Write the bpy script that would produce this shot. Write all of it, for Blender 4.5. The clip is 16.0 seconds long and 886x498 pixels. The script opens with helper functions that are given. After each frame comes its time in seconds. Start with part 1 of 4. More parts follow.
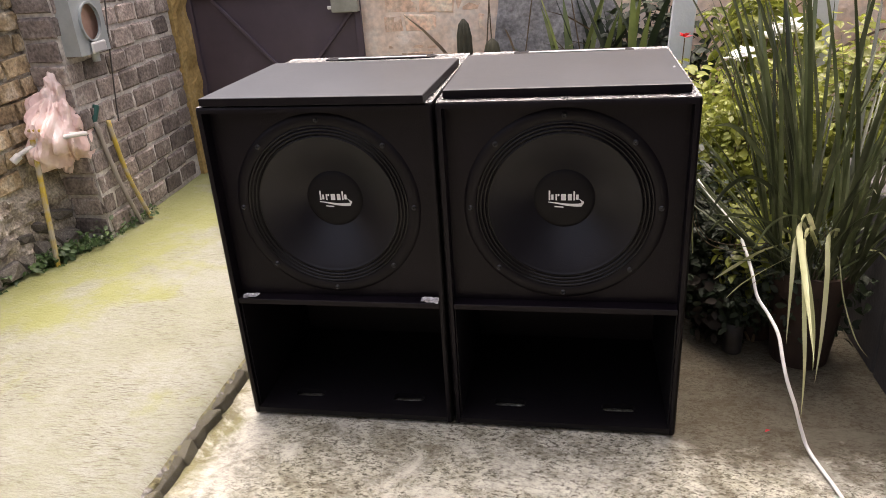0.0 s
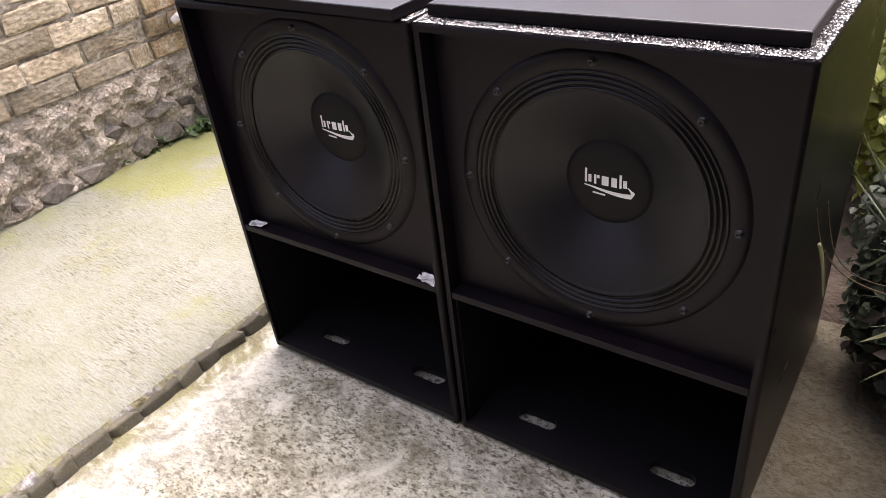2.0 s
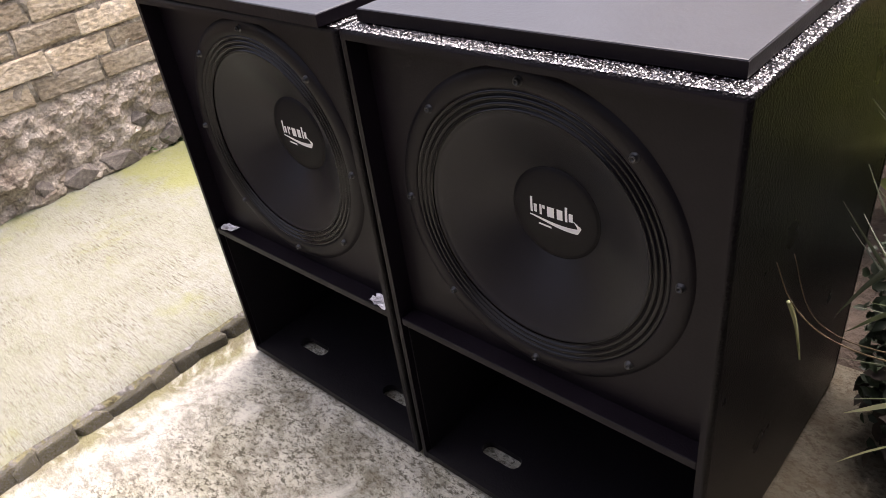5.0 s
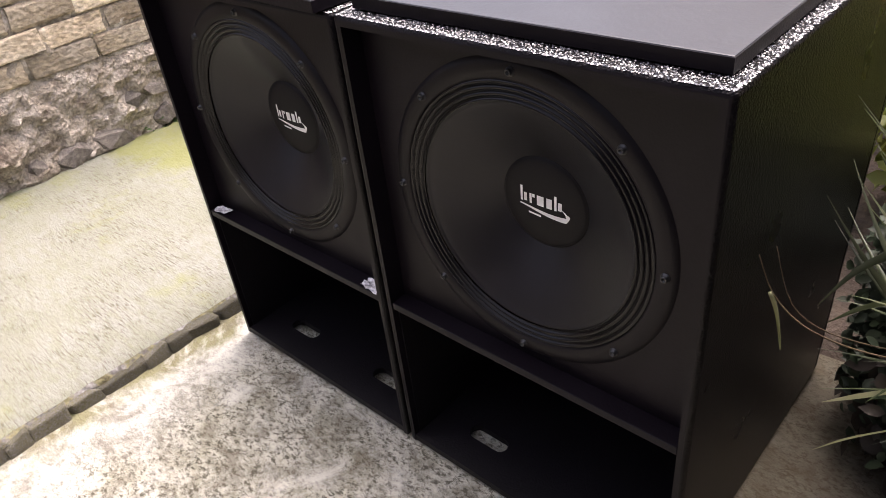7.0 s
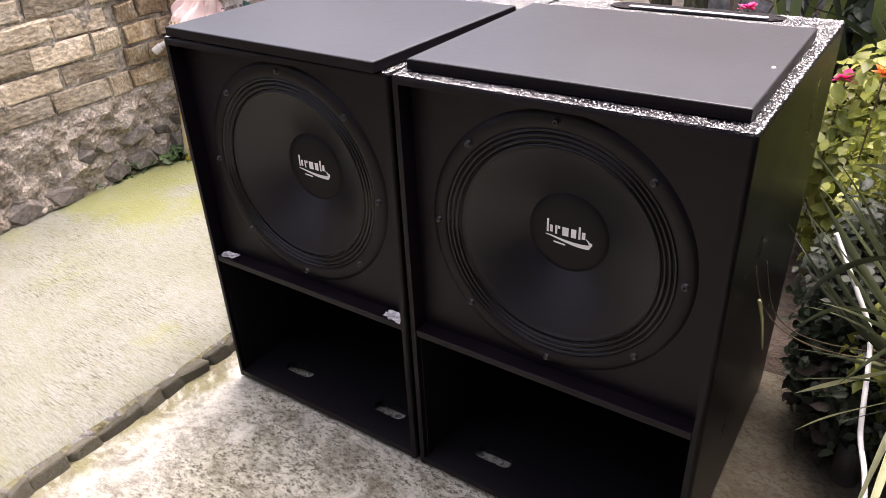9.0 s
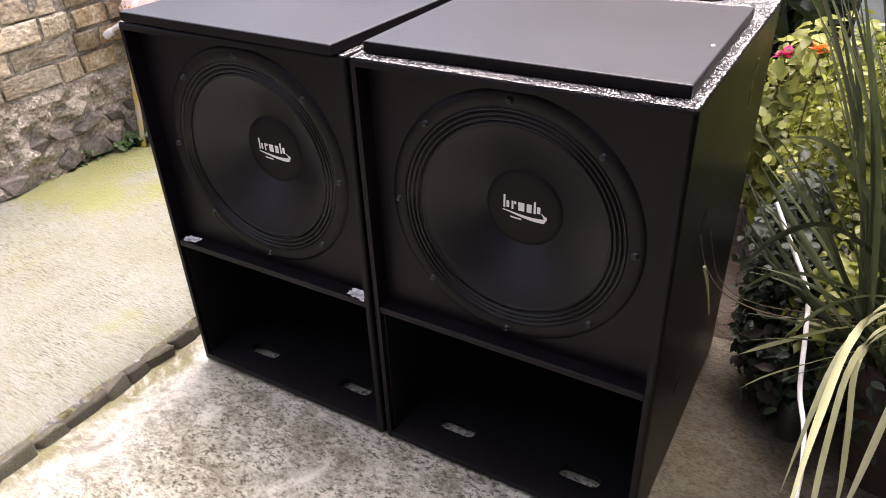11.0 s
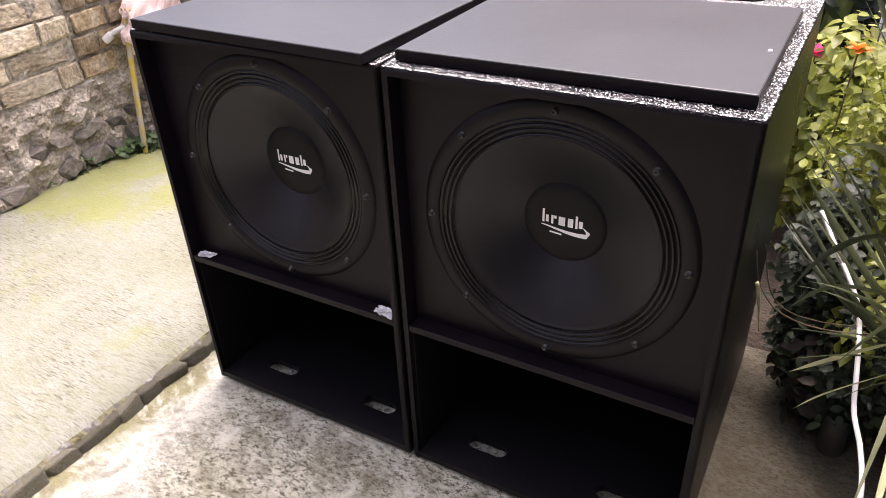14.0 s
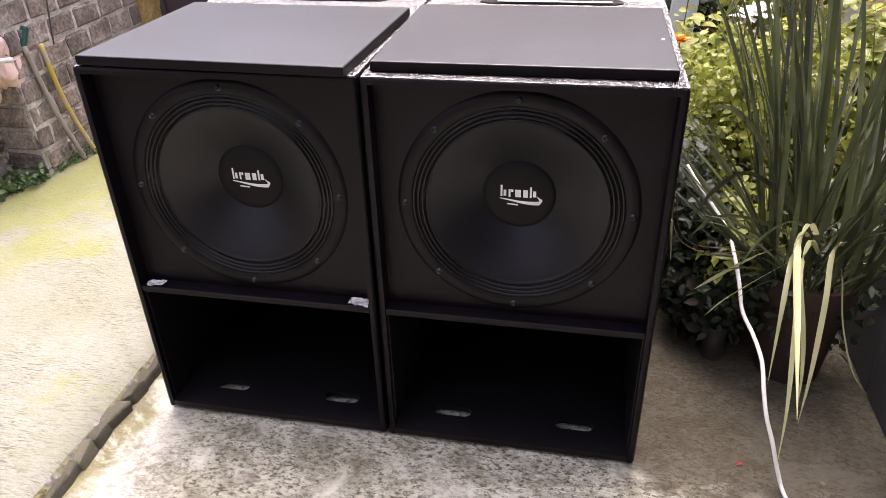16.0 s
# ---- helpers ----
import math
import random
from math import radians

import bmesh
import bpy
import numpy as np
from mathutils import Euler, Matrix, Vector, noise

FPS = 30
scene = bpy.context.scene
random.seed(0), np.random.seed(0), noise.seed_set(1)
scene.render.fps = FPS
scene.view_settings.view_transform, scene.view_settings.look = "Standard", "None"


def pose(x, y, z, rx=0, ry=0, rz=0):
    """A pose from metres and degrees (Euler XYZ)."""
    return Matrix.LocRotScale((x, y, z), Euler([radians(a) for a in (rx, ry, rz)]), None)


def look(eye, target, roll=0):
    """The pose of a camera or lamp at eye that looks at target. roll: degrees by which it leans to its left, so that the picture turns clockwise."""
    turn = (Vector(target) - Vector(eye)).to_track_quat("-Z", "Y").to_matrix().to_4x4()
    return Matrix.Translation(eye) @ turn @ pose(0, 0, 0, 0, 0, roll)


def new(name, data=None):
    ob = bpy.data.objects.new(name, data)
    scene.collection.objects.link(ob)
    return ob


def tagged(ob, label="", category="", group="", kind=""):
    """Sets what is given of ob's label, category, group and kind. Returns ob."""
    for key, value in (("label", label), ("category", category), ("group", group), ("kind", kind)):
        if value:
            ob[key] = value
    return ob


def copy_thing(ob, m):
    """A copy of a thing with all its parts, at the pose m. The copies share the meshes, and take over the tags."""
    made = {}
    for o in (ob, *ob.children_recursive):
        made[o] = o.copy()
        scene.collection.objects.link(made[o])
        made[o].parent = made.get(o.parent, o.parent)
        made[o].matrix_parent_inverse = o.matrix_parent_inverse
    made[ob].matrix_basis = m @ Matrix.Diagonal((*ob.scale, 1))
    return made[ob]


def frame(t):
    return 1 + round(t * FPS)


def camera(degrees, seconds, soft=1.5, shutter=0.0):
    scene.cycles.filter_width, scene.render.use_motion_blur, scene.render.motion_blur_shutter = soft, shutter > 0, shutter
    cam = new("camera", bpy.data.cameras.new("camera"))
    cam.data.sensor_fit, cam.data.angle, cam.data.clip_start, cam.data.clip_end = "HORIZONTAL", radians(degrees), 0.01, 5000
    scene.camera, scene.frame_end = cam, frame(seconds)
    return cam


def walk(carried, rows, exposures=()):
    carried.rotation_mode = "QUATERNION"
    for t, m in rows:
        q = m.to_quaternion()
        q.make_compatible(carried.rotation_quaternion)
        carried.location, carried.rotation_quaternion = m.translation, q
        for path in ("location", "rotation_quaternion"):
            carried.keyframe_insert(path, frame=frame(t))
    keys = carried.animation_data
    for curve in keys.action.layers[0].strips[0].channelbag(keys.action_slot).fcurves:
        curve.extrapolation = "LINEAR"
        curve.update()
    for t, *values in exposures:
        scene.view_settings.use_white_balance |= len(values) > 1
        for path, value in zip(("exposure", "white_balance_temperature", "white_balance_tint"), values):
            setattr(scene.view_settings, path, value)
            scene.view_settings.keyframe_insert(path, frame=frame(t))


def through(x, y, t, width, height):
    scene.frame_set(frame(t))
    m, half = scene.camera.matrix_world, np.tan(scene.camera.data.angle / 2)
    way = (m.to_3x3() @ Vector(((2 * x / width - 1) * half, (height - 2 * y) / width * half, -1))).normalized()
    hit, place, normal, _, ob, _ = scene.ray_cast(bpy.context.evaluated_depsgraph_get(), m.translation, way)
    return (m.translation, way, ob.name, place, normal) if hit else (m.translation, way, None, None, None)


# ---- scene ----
cam = camera(62.8, 16.0, 0.9)
PATH = [
    (0, (0.028, -1.879, 1.473), (-0.326, -0.085, 0.662), -3.8),
    (0.5, (0.168, -1.619, 1.443), (-0.254, 0.103, 0.519), -2.3),
    (1, (0.234, -1.369, 1.45), (-0.235, 0.349, 0.54), -0.7),
    (1.5, (0.342, -1.178, 1.417), (-0.377, 0.38, 0.39), -5.8),
    (2, (0.492, -1.032, 1.413), (-0.553, 0.281, 0.326), -7.1),
    (2.5, (0.509, -0.966, 1.387), (-0.616, 0.325, 0.353), -8.0),
    (3, (0.493, -0.902, 1.399), (-0.603, 0.387, 0.333), -8.8),
    (3.5, (0.551, -0.835, 1.386), (-0.668, 0.37, 0.356), -8.4),
    (4, (0.601, -0.768, 1.384), (-0.603, 0.459, 0.361), -8.4),
    (4.5, (0.607, -0.749, 1.382), (-0.594, 0.434, 0.306), -8.5),
    (7, (0.623, -0.755, 1.395), (-0.553, 0.397, 0.258), -7.1),
    (7.5, (0.618, -0.782, 1.409), (-0.515, 0.434, 0.298), -7.7),
    (8, (0.567, -0.906, 1.442), (-0.525, 0.394, 0.385), -6.9),
    (8.5, (0.539, -1.027, 1.452), (-0.477, 0.367, 0.439), -3.3),
    (9, (0.525, -1.083, 1.458), (-0.467, 0.333, 0.453), -2.6),
    (9.2, (0.539, -1.106, 1.45), (-0.405, 0.355, 0.463), -1.1),
    (11.3, (0.552, -1.122, 1.476), (-0.337, 0.324, 0.418), -2.4),
    (11.5, (0.548, -1.12, 1.477), (-0.344, 0.321, 0.416), -2.3),
    (12, (0.54, -1.122, 1.473), (-0.357, 0.307, 0.399), -2.5),
    (12.5, (0.529, -1.126, 1.466), (-0.385, 0.289, 0.389), -2.8),
    (13, (0.502, -1.143, 1.471), (-0.407, 0.285, 0.406), -2.9),
    (13.5, (0.48, -1.129, 1.466), (-0.408, 0.322, 0.414), -2.3),
    (14, (0.433, -1.087, 1.472), (-0.44, 0.367, 0.411), -2.8),
    (14.5, (0.324, -1.137, 1.478), (-0.327, 0.399, 0.376), -2.5),
    (15, (0.214, -1.26, 1.508), (-0.308, 0.324, 0.403), -4.6),
    (15.5, (0.178, -1.37, 1.498), (-0.28, 0.273, 0.454), -2.8),
    (16, (0.14, -1.449, 1.523), (-0.216, 0.23, 0.496), -1.7),
]
walk(cam, [(t, look(eye, target, roll)) for t, eye, target, roll in PATH], [(0.0, 1.29, 6850, 18.5), (0.5, 1.45, 6700, 20), (1.0, 1.60, 6600, 21), (2.0, 1.51, 6450, 22), (9.0, 1.47, 6450, 22.5), (16.0, 1.64, 6450, 23.5)])

# ---- light ----
world = bpy.data.worlds.new("sky")
scene.world = world
world.use_nodes = True
wn = world.node_tree
sky = wn.nodes.new("ShaderNodeTexSky")
sky.sky_type, sky.sun_disc = "NISHITA", False
sky.sun_elevation, sky.sun_rotation = radians(70), radians(-2)
sky.dust_density, sky.ozone_density = 8.0, 0.3
bg = wn.nodes["Background"]
bg.inputs["Strength"].default_value = 0.185
haze = wn.nodes.new("ShaderNodeHueSaturation")
haze.inputs["Saturation"].default_value = 0.65
wn.links.new(sky.outputs[0], haze.inputs["Color"])
wn.links.new(haze.outputs[0], bg.inputs["Color"])
sun = new("sun", bpy.data.lights.new("sun", "SUN"))
sun.data.energy, sun.data.angle, sun.data.color = 0.82, radians(38), (1.0, 0.96, 0.88)
sun.matrix_world = look((-0.06, 1.71, 4.70), (0, 0, 0))


# ---- materials ----
def material(name, colours, scale=8.0, rough=(0.7, 0.9), bump=0.15, bump_scale=60.0, metal=0.0, spec=0.5,
             vary=0.0, stretch=(1, 1, 1), grain=None, island=False, relief=0.01):
    """colours: a row of (position, colour) for a noise of that scale; grain: (scale, amount) of a finer darkening noise;
    vary: how far pieces differ in lightness."""
    m = bpy.data.materials.new(name)
    m.use_nodes = True
    n, k = m.node_tree.nodes, m.node_tree.links
    b = n["Principled BSDF"]
    tc = n.new("ShaderNodeTexCoord")
    mp = n.new("ShaderNodeMapping")
    mp.inputs["Scale"].default_value = stretch
    k.new(tc.outputs["Object"], mp.inputs["Vector"])
    oi = n.new("ShaderNodeObjectInfo")
    off = n.new("ShaderNodeVectorMath")
    off.operation = "MULTIPLY_ADD"
    comb = n.new("ShaderNodeCombineXYZ")
    for i in range(3):
        k.new(oi.outputs["Random"], comb.inputs[i])
    off.inputs[1].default_value = (37, 21, 13) if vary else (0, 0, 0)
    k.new(comb.outputs[0], off.inputs[0])
    k.new(mp.outputs[0], off.inputs[2])
    no = n.new("ShaderNodeTexNoise")
    no.inputs["Scale"].default_value, no.inputs["Detail"].default_value, no.inputs["Roughness"].default_value = scale, 6, 0.62
    k.new(off.outputs[0], no.inputs["Vector"])
    ramp = n.new("ShaderNodeValToRGB")
    els = ramp.color_ramp.elements
    while len(els) < len(colours):
        els.new(0.5)
    for e, (p, c) in zip(els, colours):
        e.position, e.color = p, (*c, 1)
    k.new(no.outputs["Fac"], ramp.inputs["Fac"])
    col = ramp.outputs["Color"]
    if grain:
        g = n.new("ShaderNodeTexNoise")
        g.inputs["Scale"].default_value, g.inputs["Detail"].default_value = grain[0], 4
        k.new(off.outputs[0], g.inputs["Vector"])
        r = n.new("ShaderNodeMapRange")
        r.inputs["From Min"].default_value, r.inputs["From Max"].default_value = 0.35, 0.65
        r.inputs["To Min"].default_value, r.inputs["To Max"].default_value = 1 - grain[1], 1 + grain[1] * 0.6
        k.new(g.outputs["Fac"], r.inputs["Value"])
        mul = n.new("ShaderNodeVectorMath")
        mul.operation = "SCALE"
        k.new(col, mul.inputs[0])
        k.new(r.outputs[0], mul.inputs["Scale"])
        col = mul.outputs[0]
    if vary:
        src = oi.outputs["Random"]
        if island:
            src = n.new("ShaderNodeNewGeometry").outputs["Random Per Island"]
        h = n.new("ShaderNodeMapRange")
        h.inputs["To Min"].default_value, h.inputs["To Max"].default_value = 1 - vary, 1 + vary
        k.new(src, h.inputs["Value"])
        mul2 = n.new("ShaderNodeVectorMath")
        mul2.operation = "SCALE"
        k.new(col, mul2.inputs[0])
        k.new(h.outputs[0], mul2.inputs["Scale"])
        col = mul2.outputs[0]
    k.new(col, b.inputs["Base Color"])
    rr = n.new("ShaderNodeMapRange")
    rr.inputs["To Min"].default_value, rr.inputs["To Max"].default_value = rough
    k.new(no.outputs["Fac"], rr.inputs["Value"])
    k.new(rr.outputs[0], b.inputs["Roughness"])
    b.inputs["Metallic"].default_value = metal
    b.inputs["Specular IOR Level"].default_value = spec
    if bump:
        bn = n.new("ShaderNodeTexNoise")
        bn.inputs["Scale"].default_value, bn.inputs["Detail"].default_value = bump_scale, 5
        k.new(off.outputs[0], bn.inputs["Vector"])
        bp = n.new("ShaderNodeBump")
        bp.inputs["Strength"].default_value, bp.inputs["Distance"].default_value = bump, relief
        k.new(bn.outputs["Fac"], bp.inputs["Height"])
        k.new(bp.outputs[0], b.inputs["Normal"])
    return m


def leaf_material(name, c1, c2, c3, rough=0.45, through=0.35, island=True, vary=0.35):
    m = material(name, [(0.3, c1), (0.55, c2), (0.75, c3)], 5, (rough, rough + 0.2), 0.1, 90, vary=vary, island=island)
    n, k = m.node_tree.nodes, m.node_tree.links
    b = n["Principled BSDF"]
    tr = n.new("ShaderNodeBsdfTranslucent")
    mix = n.new("ShaderNodeMixShader")
    mix.inputs[0].default_value = through
    src = b.inputs["Base Color"].links[0].from_socket
    k.new(src, tr.inputs["Color"])
    k.new(b.outputs[0], mix.inputs[1])
    k.new(tr.outputs[0], mix.inputs[2])
    k.new(mix.outputs[0], n["Material Output"].inputs["Surface"])
    return m


black_coat = material("textured_black_coat", [(0.35, (0.0026, 0.0020, 0.0026)), (0.7, (0.0045, 0.0036, 0.0045))], 6, (0.24, 0.34), 1.0, 230, spec=0.10, relief=0.0024)
coat_grain = material("glossy_black_grain", [(0.35, (0.004, 0.004, 0.005)), (0.7, (0.008, 0.008, 0.009))], 6, (0.12, 0.19), 0.0, 140, spec=1.0)
coat_grain.node_tree.nodes["Principled BSDF"].inputs["IOR"].default_value = 1.75
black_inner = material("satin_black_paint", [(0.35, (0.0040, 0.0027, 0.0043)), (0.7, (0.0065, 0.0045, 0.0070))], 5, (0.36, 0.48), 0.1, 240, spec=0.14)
black_duct = material("duct_black_paint", [(0.35, (0.0045, 0.0038, 0.005)), (0.7, (0.0075, 0.0065, 0.008))], 5, (0.42, 0.55), 0.15, 200, spec=0.22)
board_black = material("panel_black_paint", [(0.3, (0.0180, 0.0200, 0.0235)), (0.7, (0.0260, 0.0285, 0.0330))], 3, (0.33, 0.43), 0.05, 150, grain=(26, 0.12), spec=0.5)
rubber = material("surround_rubber", [(0.3, (0.0032, 0.0026, 0.0034)), (0.7, (0.0056, 0.0047, 0.0056))], 12, (0.18, 0.25), 0.02, 200, spec=0.20)
frame_black = material("basket_black", [(0.3, (0.0045, 0.0034, 0.0046)), (0.7, (0.0072, 0.0056, 0.0070))], 12, (0.40, 0.52), 0.06, 300, spec=0.15)
cap_black = material("matt_cap_paper", [(0.3, (0.004, 0.0034, 0.0042)), (0.7, (0.0065, 0.0056, 0.0068))], 12, (0.48, 0.6), 0.05, 300, spec=0.14)
cone_paper = material("coated_paper_cone", [(0.3, (0.0045, 0.0041, 0.0058)), (0.7, (0.0078, 0.0072, 0.0104))], 9, (0.34, 0.44), 0.06, 320, spec=0.27)
steel = material("screw_steel", [(0.3, (0.03, 0.03, 0.03)), (0.7, (0.06, 0.06, 0.06))], 60, (0.3, 0.5), 0.05, 200, metal=0.7)
bright_metal = material("polished_strip", [(0.3, (0.72, 0.72, 0.72)), (0.7, (0.82, 0.82, 0.82))], 30, (0.28, 0.4), 0.03, 200, metal=0.6)
logo_silver = material("silver_print", [(0.3, (0.70, 0.69, 0.68)), (0.7, (0.78, 0.77, 0.76))], 40, (0.45, 0.55), 0.0)
foil = material("crumpled_foil", [(0.35, (0.35, 0.32, 0.32)), (0.6, (0.75, 0.73, 0.72))], 90, (0.25, 0.45), 0.5, 160, metal=0.4)



def floor_material(name, base, blotch, speck, moss, patch_level, band=None, streak=(1, 1, 1), bump=0.5, moss_shade_x=None, edge=None, swirl=0.0, groove=None):
    """Concrete: base ramp at metre scale, blotches at hand scale, specks at centimetre scale, moss patches (on the dark
    slab brown stain with the plants' shade) and a pale band of stain with light painted in.
    """
    m = bpy.data.materials.new(name)
    m.use_nodes = True
    n, k = m.node_tree.nodes, m.node_tree.links
    b = n["Principled BSDF"]
    tc = n.new("ShaderNodeTexCoord")

    def noise_of(scale, detail=5, rough=0.6, stretch=(1, 1, 1), turn=0.0, off=0.0, bend=0.0):
        mp = n.new("ShaderNodeMapping")
        mp.inputs["Scale"].default_value, mp.inputs["Rotation"].default_value = stretch, (0, 0, turn)
        mp.inputs["Location"].default_value = (off, off * 0.7, 0)
        k.new(tc.outputs["Object"], mp.inputs["Vector"])
        t = n.new("ShaderNodeTexNoise")
        t.inputs["Scale"].default_value, t.inputs["Detail"].default_value, t.inputs["Roughness"].default_value = scale, detail, rough
        t.inputs["Distortion"].default_value = bend
        k.new(mp.outputs[0], t.inputs["Vector"])
        return t.outputs["Fac"]

    def ranged(src, a, z, lo=0.0, hi=1.0):
        r = n.new("ShaderNodeMapRange")
        for key, v in (("From Min", a), ("From Max", z), ("To Min", lo), ("To Max", hi)):
            r.inputs[key].default_value = v
        k.new(src, r.inputs["Value"])
        return r.outputs[0]

    def mixed(fac, a, c, mode="MIX"):
        x = n.new("ShaderNodeMix")
        x.data_type, x.blend_type = "RGBA", mode
        k.new(fac, x.inputs["Factor"])
        for s, v in (("A", a), ("B", c)):
            sock = [q for q in x.inputs if q.name == s and q.type == "RGBA"][0]
            if isinstance(v, tuple):
                sock.default_value = (*v, 1)
            else:
                k.new(v, sock)
        return [q for q in x.outputs if q.type == "RGBA"][0]
    col = mixed(ranged(noise_of(1.7), 0.35, 0.65), base[0], base[1])
    col = mixed(ranged(noise_of(14, 7, 0.72, streak, 0.6), 0.46, 0.60, 0, blotch[1]), col, blotch[0])
    col = mixed(ranged(noise_of(56 if swirl else 78, 7, 0.82, streak, 0.6, 3.0, swirl), 0.50, 0.565, 0, speck[1]), col, speck[0])
    if groove:
        # Fine broom strokes across the slab, worn away in patches.
        lines = n.new("ShaderNodeMath")
        lines.operation = "MULTIPLY"
        k.new(ranged(noise_of(1.0, 4, 0.6, (22, 180, 1), groove[2], 2.0, 0.5), 0.53, 0.63), lines.inputs[0])
        k.new(ranged(noise_of(4.5, 4, 0.6, off=17.0), 0.40, 0.62, 0.12, groove[1]), lines.inputs[1])
        col = mixed(lines.outputs[0], col, groove[0])
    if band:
        # Pale strip by the kerb: stain, plus light past the cabinets' shadow, painted in.
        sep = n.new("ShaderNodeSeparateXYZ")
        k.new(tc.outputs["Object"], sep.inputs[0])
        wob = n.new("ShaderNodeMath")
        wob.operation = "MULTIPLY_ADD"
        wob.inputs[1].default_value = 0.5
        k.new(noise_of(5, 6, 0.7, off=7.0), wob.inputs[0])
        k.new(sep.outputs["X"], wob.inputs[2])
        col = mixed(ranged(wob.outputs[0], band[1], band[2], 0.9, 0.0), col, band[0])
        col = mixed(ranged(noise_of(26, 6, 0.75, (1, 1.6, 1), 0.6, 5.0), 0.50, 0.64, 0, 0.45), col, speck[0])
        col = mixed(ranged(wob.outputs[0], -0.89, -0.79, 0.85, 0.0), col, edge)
    if swirl:
        # Worn pale patches among the dark pitted skin.
        col = mixed(ranged(noise_of(6.5, 8, 0.8, (1, 1.4, 1), 0.5, 31.0, 0.5), 0.47, 0.60, 0, 0.62), col, (0.15, 0.128, 0.078))
        col = mixed(ranged(noise_of(4.2, 7, 0.72, (1, 1.3, 1), 0.4, 23.0, 0.6), 0.52, 0.64, 0, 0.75), col, base[1])
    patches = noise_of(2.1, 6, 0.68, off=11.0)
    if moss_shade_x:
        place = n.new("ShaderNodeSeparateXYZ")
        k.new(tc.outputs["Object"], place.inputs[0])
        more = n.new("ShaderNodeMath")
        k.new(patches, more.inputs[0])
        k.new(ranged(place.outputs["X"], moss_shade_x[0], moss_shade_x[1], 0.0, moss_shade_x[2]), more.inputs[1])
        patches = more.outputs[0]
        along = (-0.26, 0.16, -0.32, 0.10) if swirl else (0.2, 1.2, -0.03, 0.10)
        # More moss by the far wall; by the bed, stain and painted plant shade.
        moss_shade_y = n.new("ShaderNodeMath")
        k.new(patches, moss_shade_y.inputs[0])
        k.new(ranged(place.outputs["Y"], *along), moss_shade_y.inputs[1])
        patches = moss_shade_y.outputs[0]
    col = mixed(ranged(patches, patch_level, patch_level + 0.14, 0, 0.86 if swirl else 0.66), col, moss)
    k.new(col, b.inputs["Base Color"])
    k.new(ranged(noise_of(6), 0.3, 0.7, 0.65, 0.95), b.inputs["Roughness"])
    bp = n.new("ShaderNodeBump")
    bp.inputs["Strength"].default_value, bp.inputs["Distance"].default_value = bump, 0.012
    height = noise_of(56 if swirl else 40, 8, 0.75, streak, 0.6, 3.0, swirl)
    if groove:
        cut = n.new("ShaderNodeMath")
        cut.operation = "MULTIPLY_ADD"
        cut.inputs[1].default_value = -0.22
        k.new(lines.outputs[0], cut.inputs[0])
        k.new(height, cut.inputs[2])
        height = cut.outputs[0]
    k.new(height, bp.inputs["Height"])
    k.new(bp.outputs[0], b.inputs["Normal"])
    return m


slab_light = floor_material("mossy_light_concrete", ((0.238, 0.246, 0.182), (0.29, 0.298, 0.256)), ((0.215, 0.228, 0.142), 0.5), ((0.15, 0.14, 0.095), 0.40), (0.225, 0.24, 0.045), 0.565, streak=(1.0, 2.6, 1.0), bump=0.8, moss_shade_x=(-1.6, -2.45, 0.15), groove=((0.11, 0.095, 0.06), 0.8, 0.35))
# Right side: brown stain mixed with the plants' shade, painted into the colour.
slab_dark = floor_material("stained_grey_concrete", ((0.57, 0.56, 0.44), (0.76, 0.755, 0.66)), ((0.38, 0.36, 0.25), 0.60), ((0.075, 0.067, 0.040), 0.92), (0.076, 0.060, 0.033), 0.60, band=((0.60, 0.60, 0.53), -0.82, -0.60), streak=(1.0, 1.7, 1.0), bump=1.0, moss_shade_x=(0.10, 0.42, 0.34), edge=(0.20, 0.19, 0.065), swirl=0.35)
brick_ochre = material("weathered_ochre_brick", [(0.3, (0.28, 0.215, 0.14)), (0.5, (0.46, 0.385, 0.27)), (0.70, (0.59, 0.52, 0.405))], 6, (0.85, 0.97), 1.0, 60, vary=0.4, grain=(70, 0.35), relief=0.012)
brick_grey = material("grey_cement_brick", [(0.3, (0.135, 0.108, 0.094)), (0.55, (0.26, 0.215, 0.19)), (0.75, (0.44, 0.395, 0.35))], 9, (0.85, 0.97), 0.9, 60, vary=0.45, grain=(60, 0.4))
ochre_wash = material("ochre_washed_brick", [(0.3, (0.17, 0.115, 0.06)), (0.52, (0.37, 0.28, 0.165)), (0.72, (0.55, 0.49, 0.38))], 8, (0.85, 0.97), 1.0, 55, vary=0.3, grain=(60, 0.4))
pale_mortar = material("pale_grey_mortar", [(0.3, (0.40, 0.36, 0.32)), (0.55, (0.54, 0.50, 0.46)), (0.75, (0.64, 0.61, 0.57))], 8, (0.9, 1.0), 0.8, 45, grain=(40, 0.25))
mortar = material("rough_mortar", [(0.3, (0.17, 0.14, 0.10)), (0.5, (0.34, 0.30, 0.235)), (0.70, (0.50, 0.455, 0.375))], 8, (0.9, 1.0), 1.0, 55, grain=(60, 0.35), relief=0.014)
stone_mat = material("foundation_stone", [(0.3, (0.11, 0.096, 0.082)), (0.55, (0.22, 0.195, 0.165)), (0.8, (0.38, 0.35, 0.30))], 9, (0.85, 0.97), 1.0, 45, vary=0.35, grain=(60, 0.4))
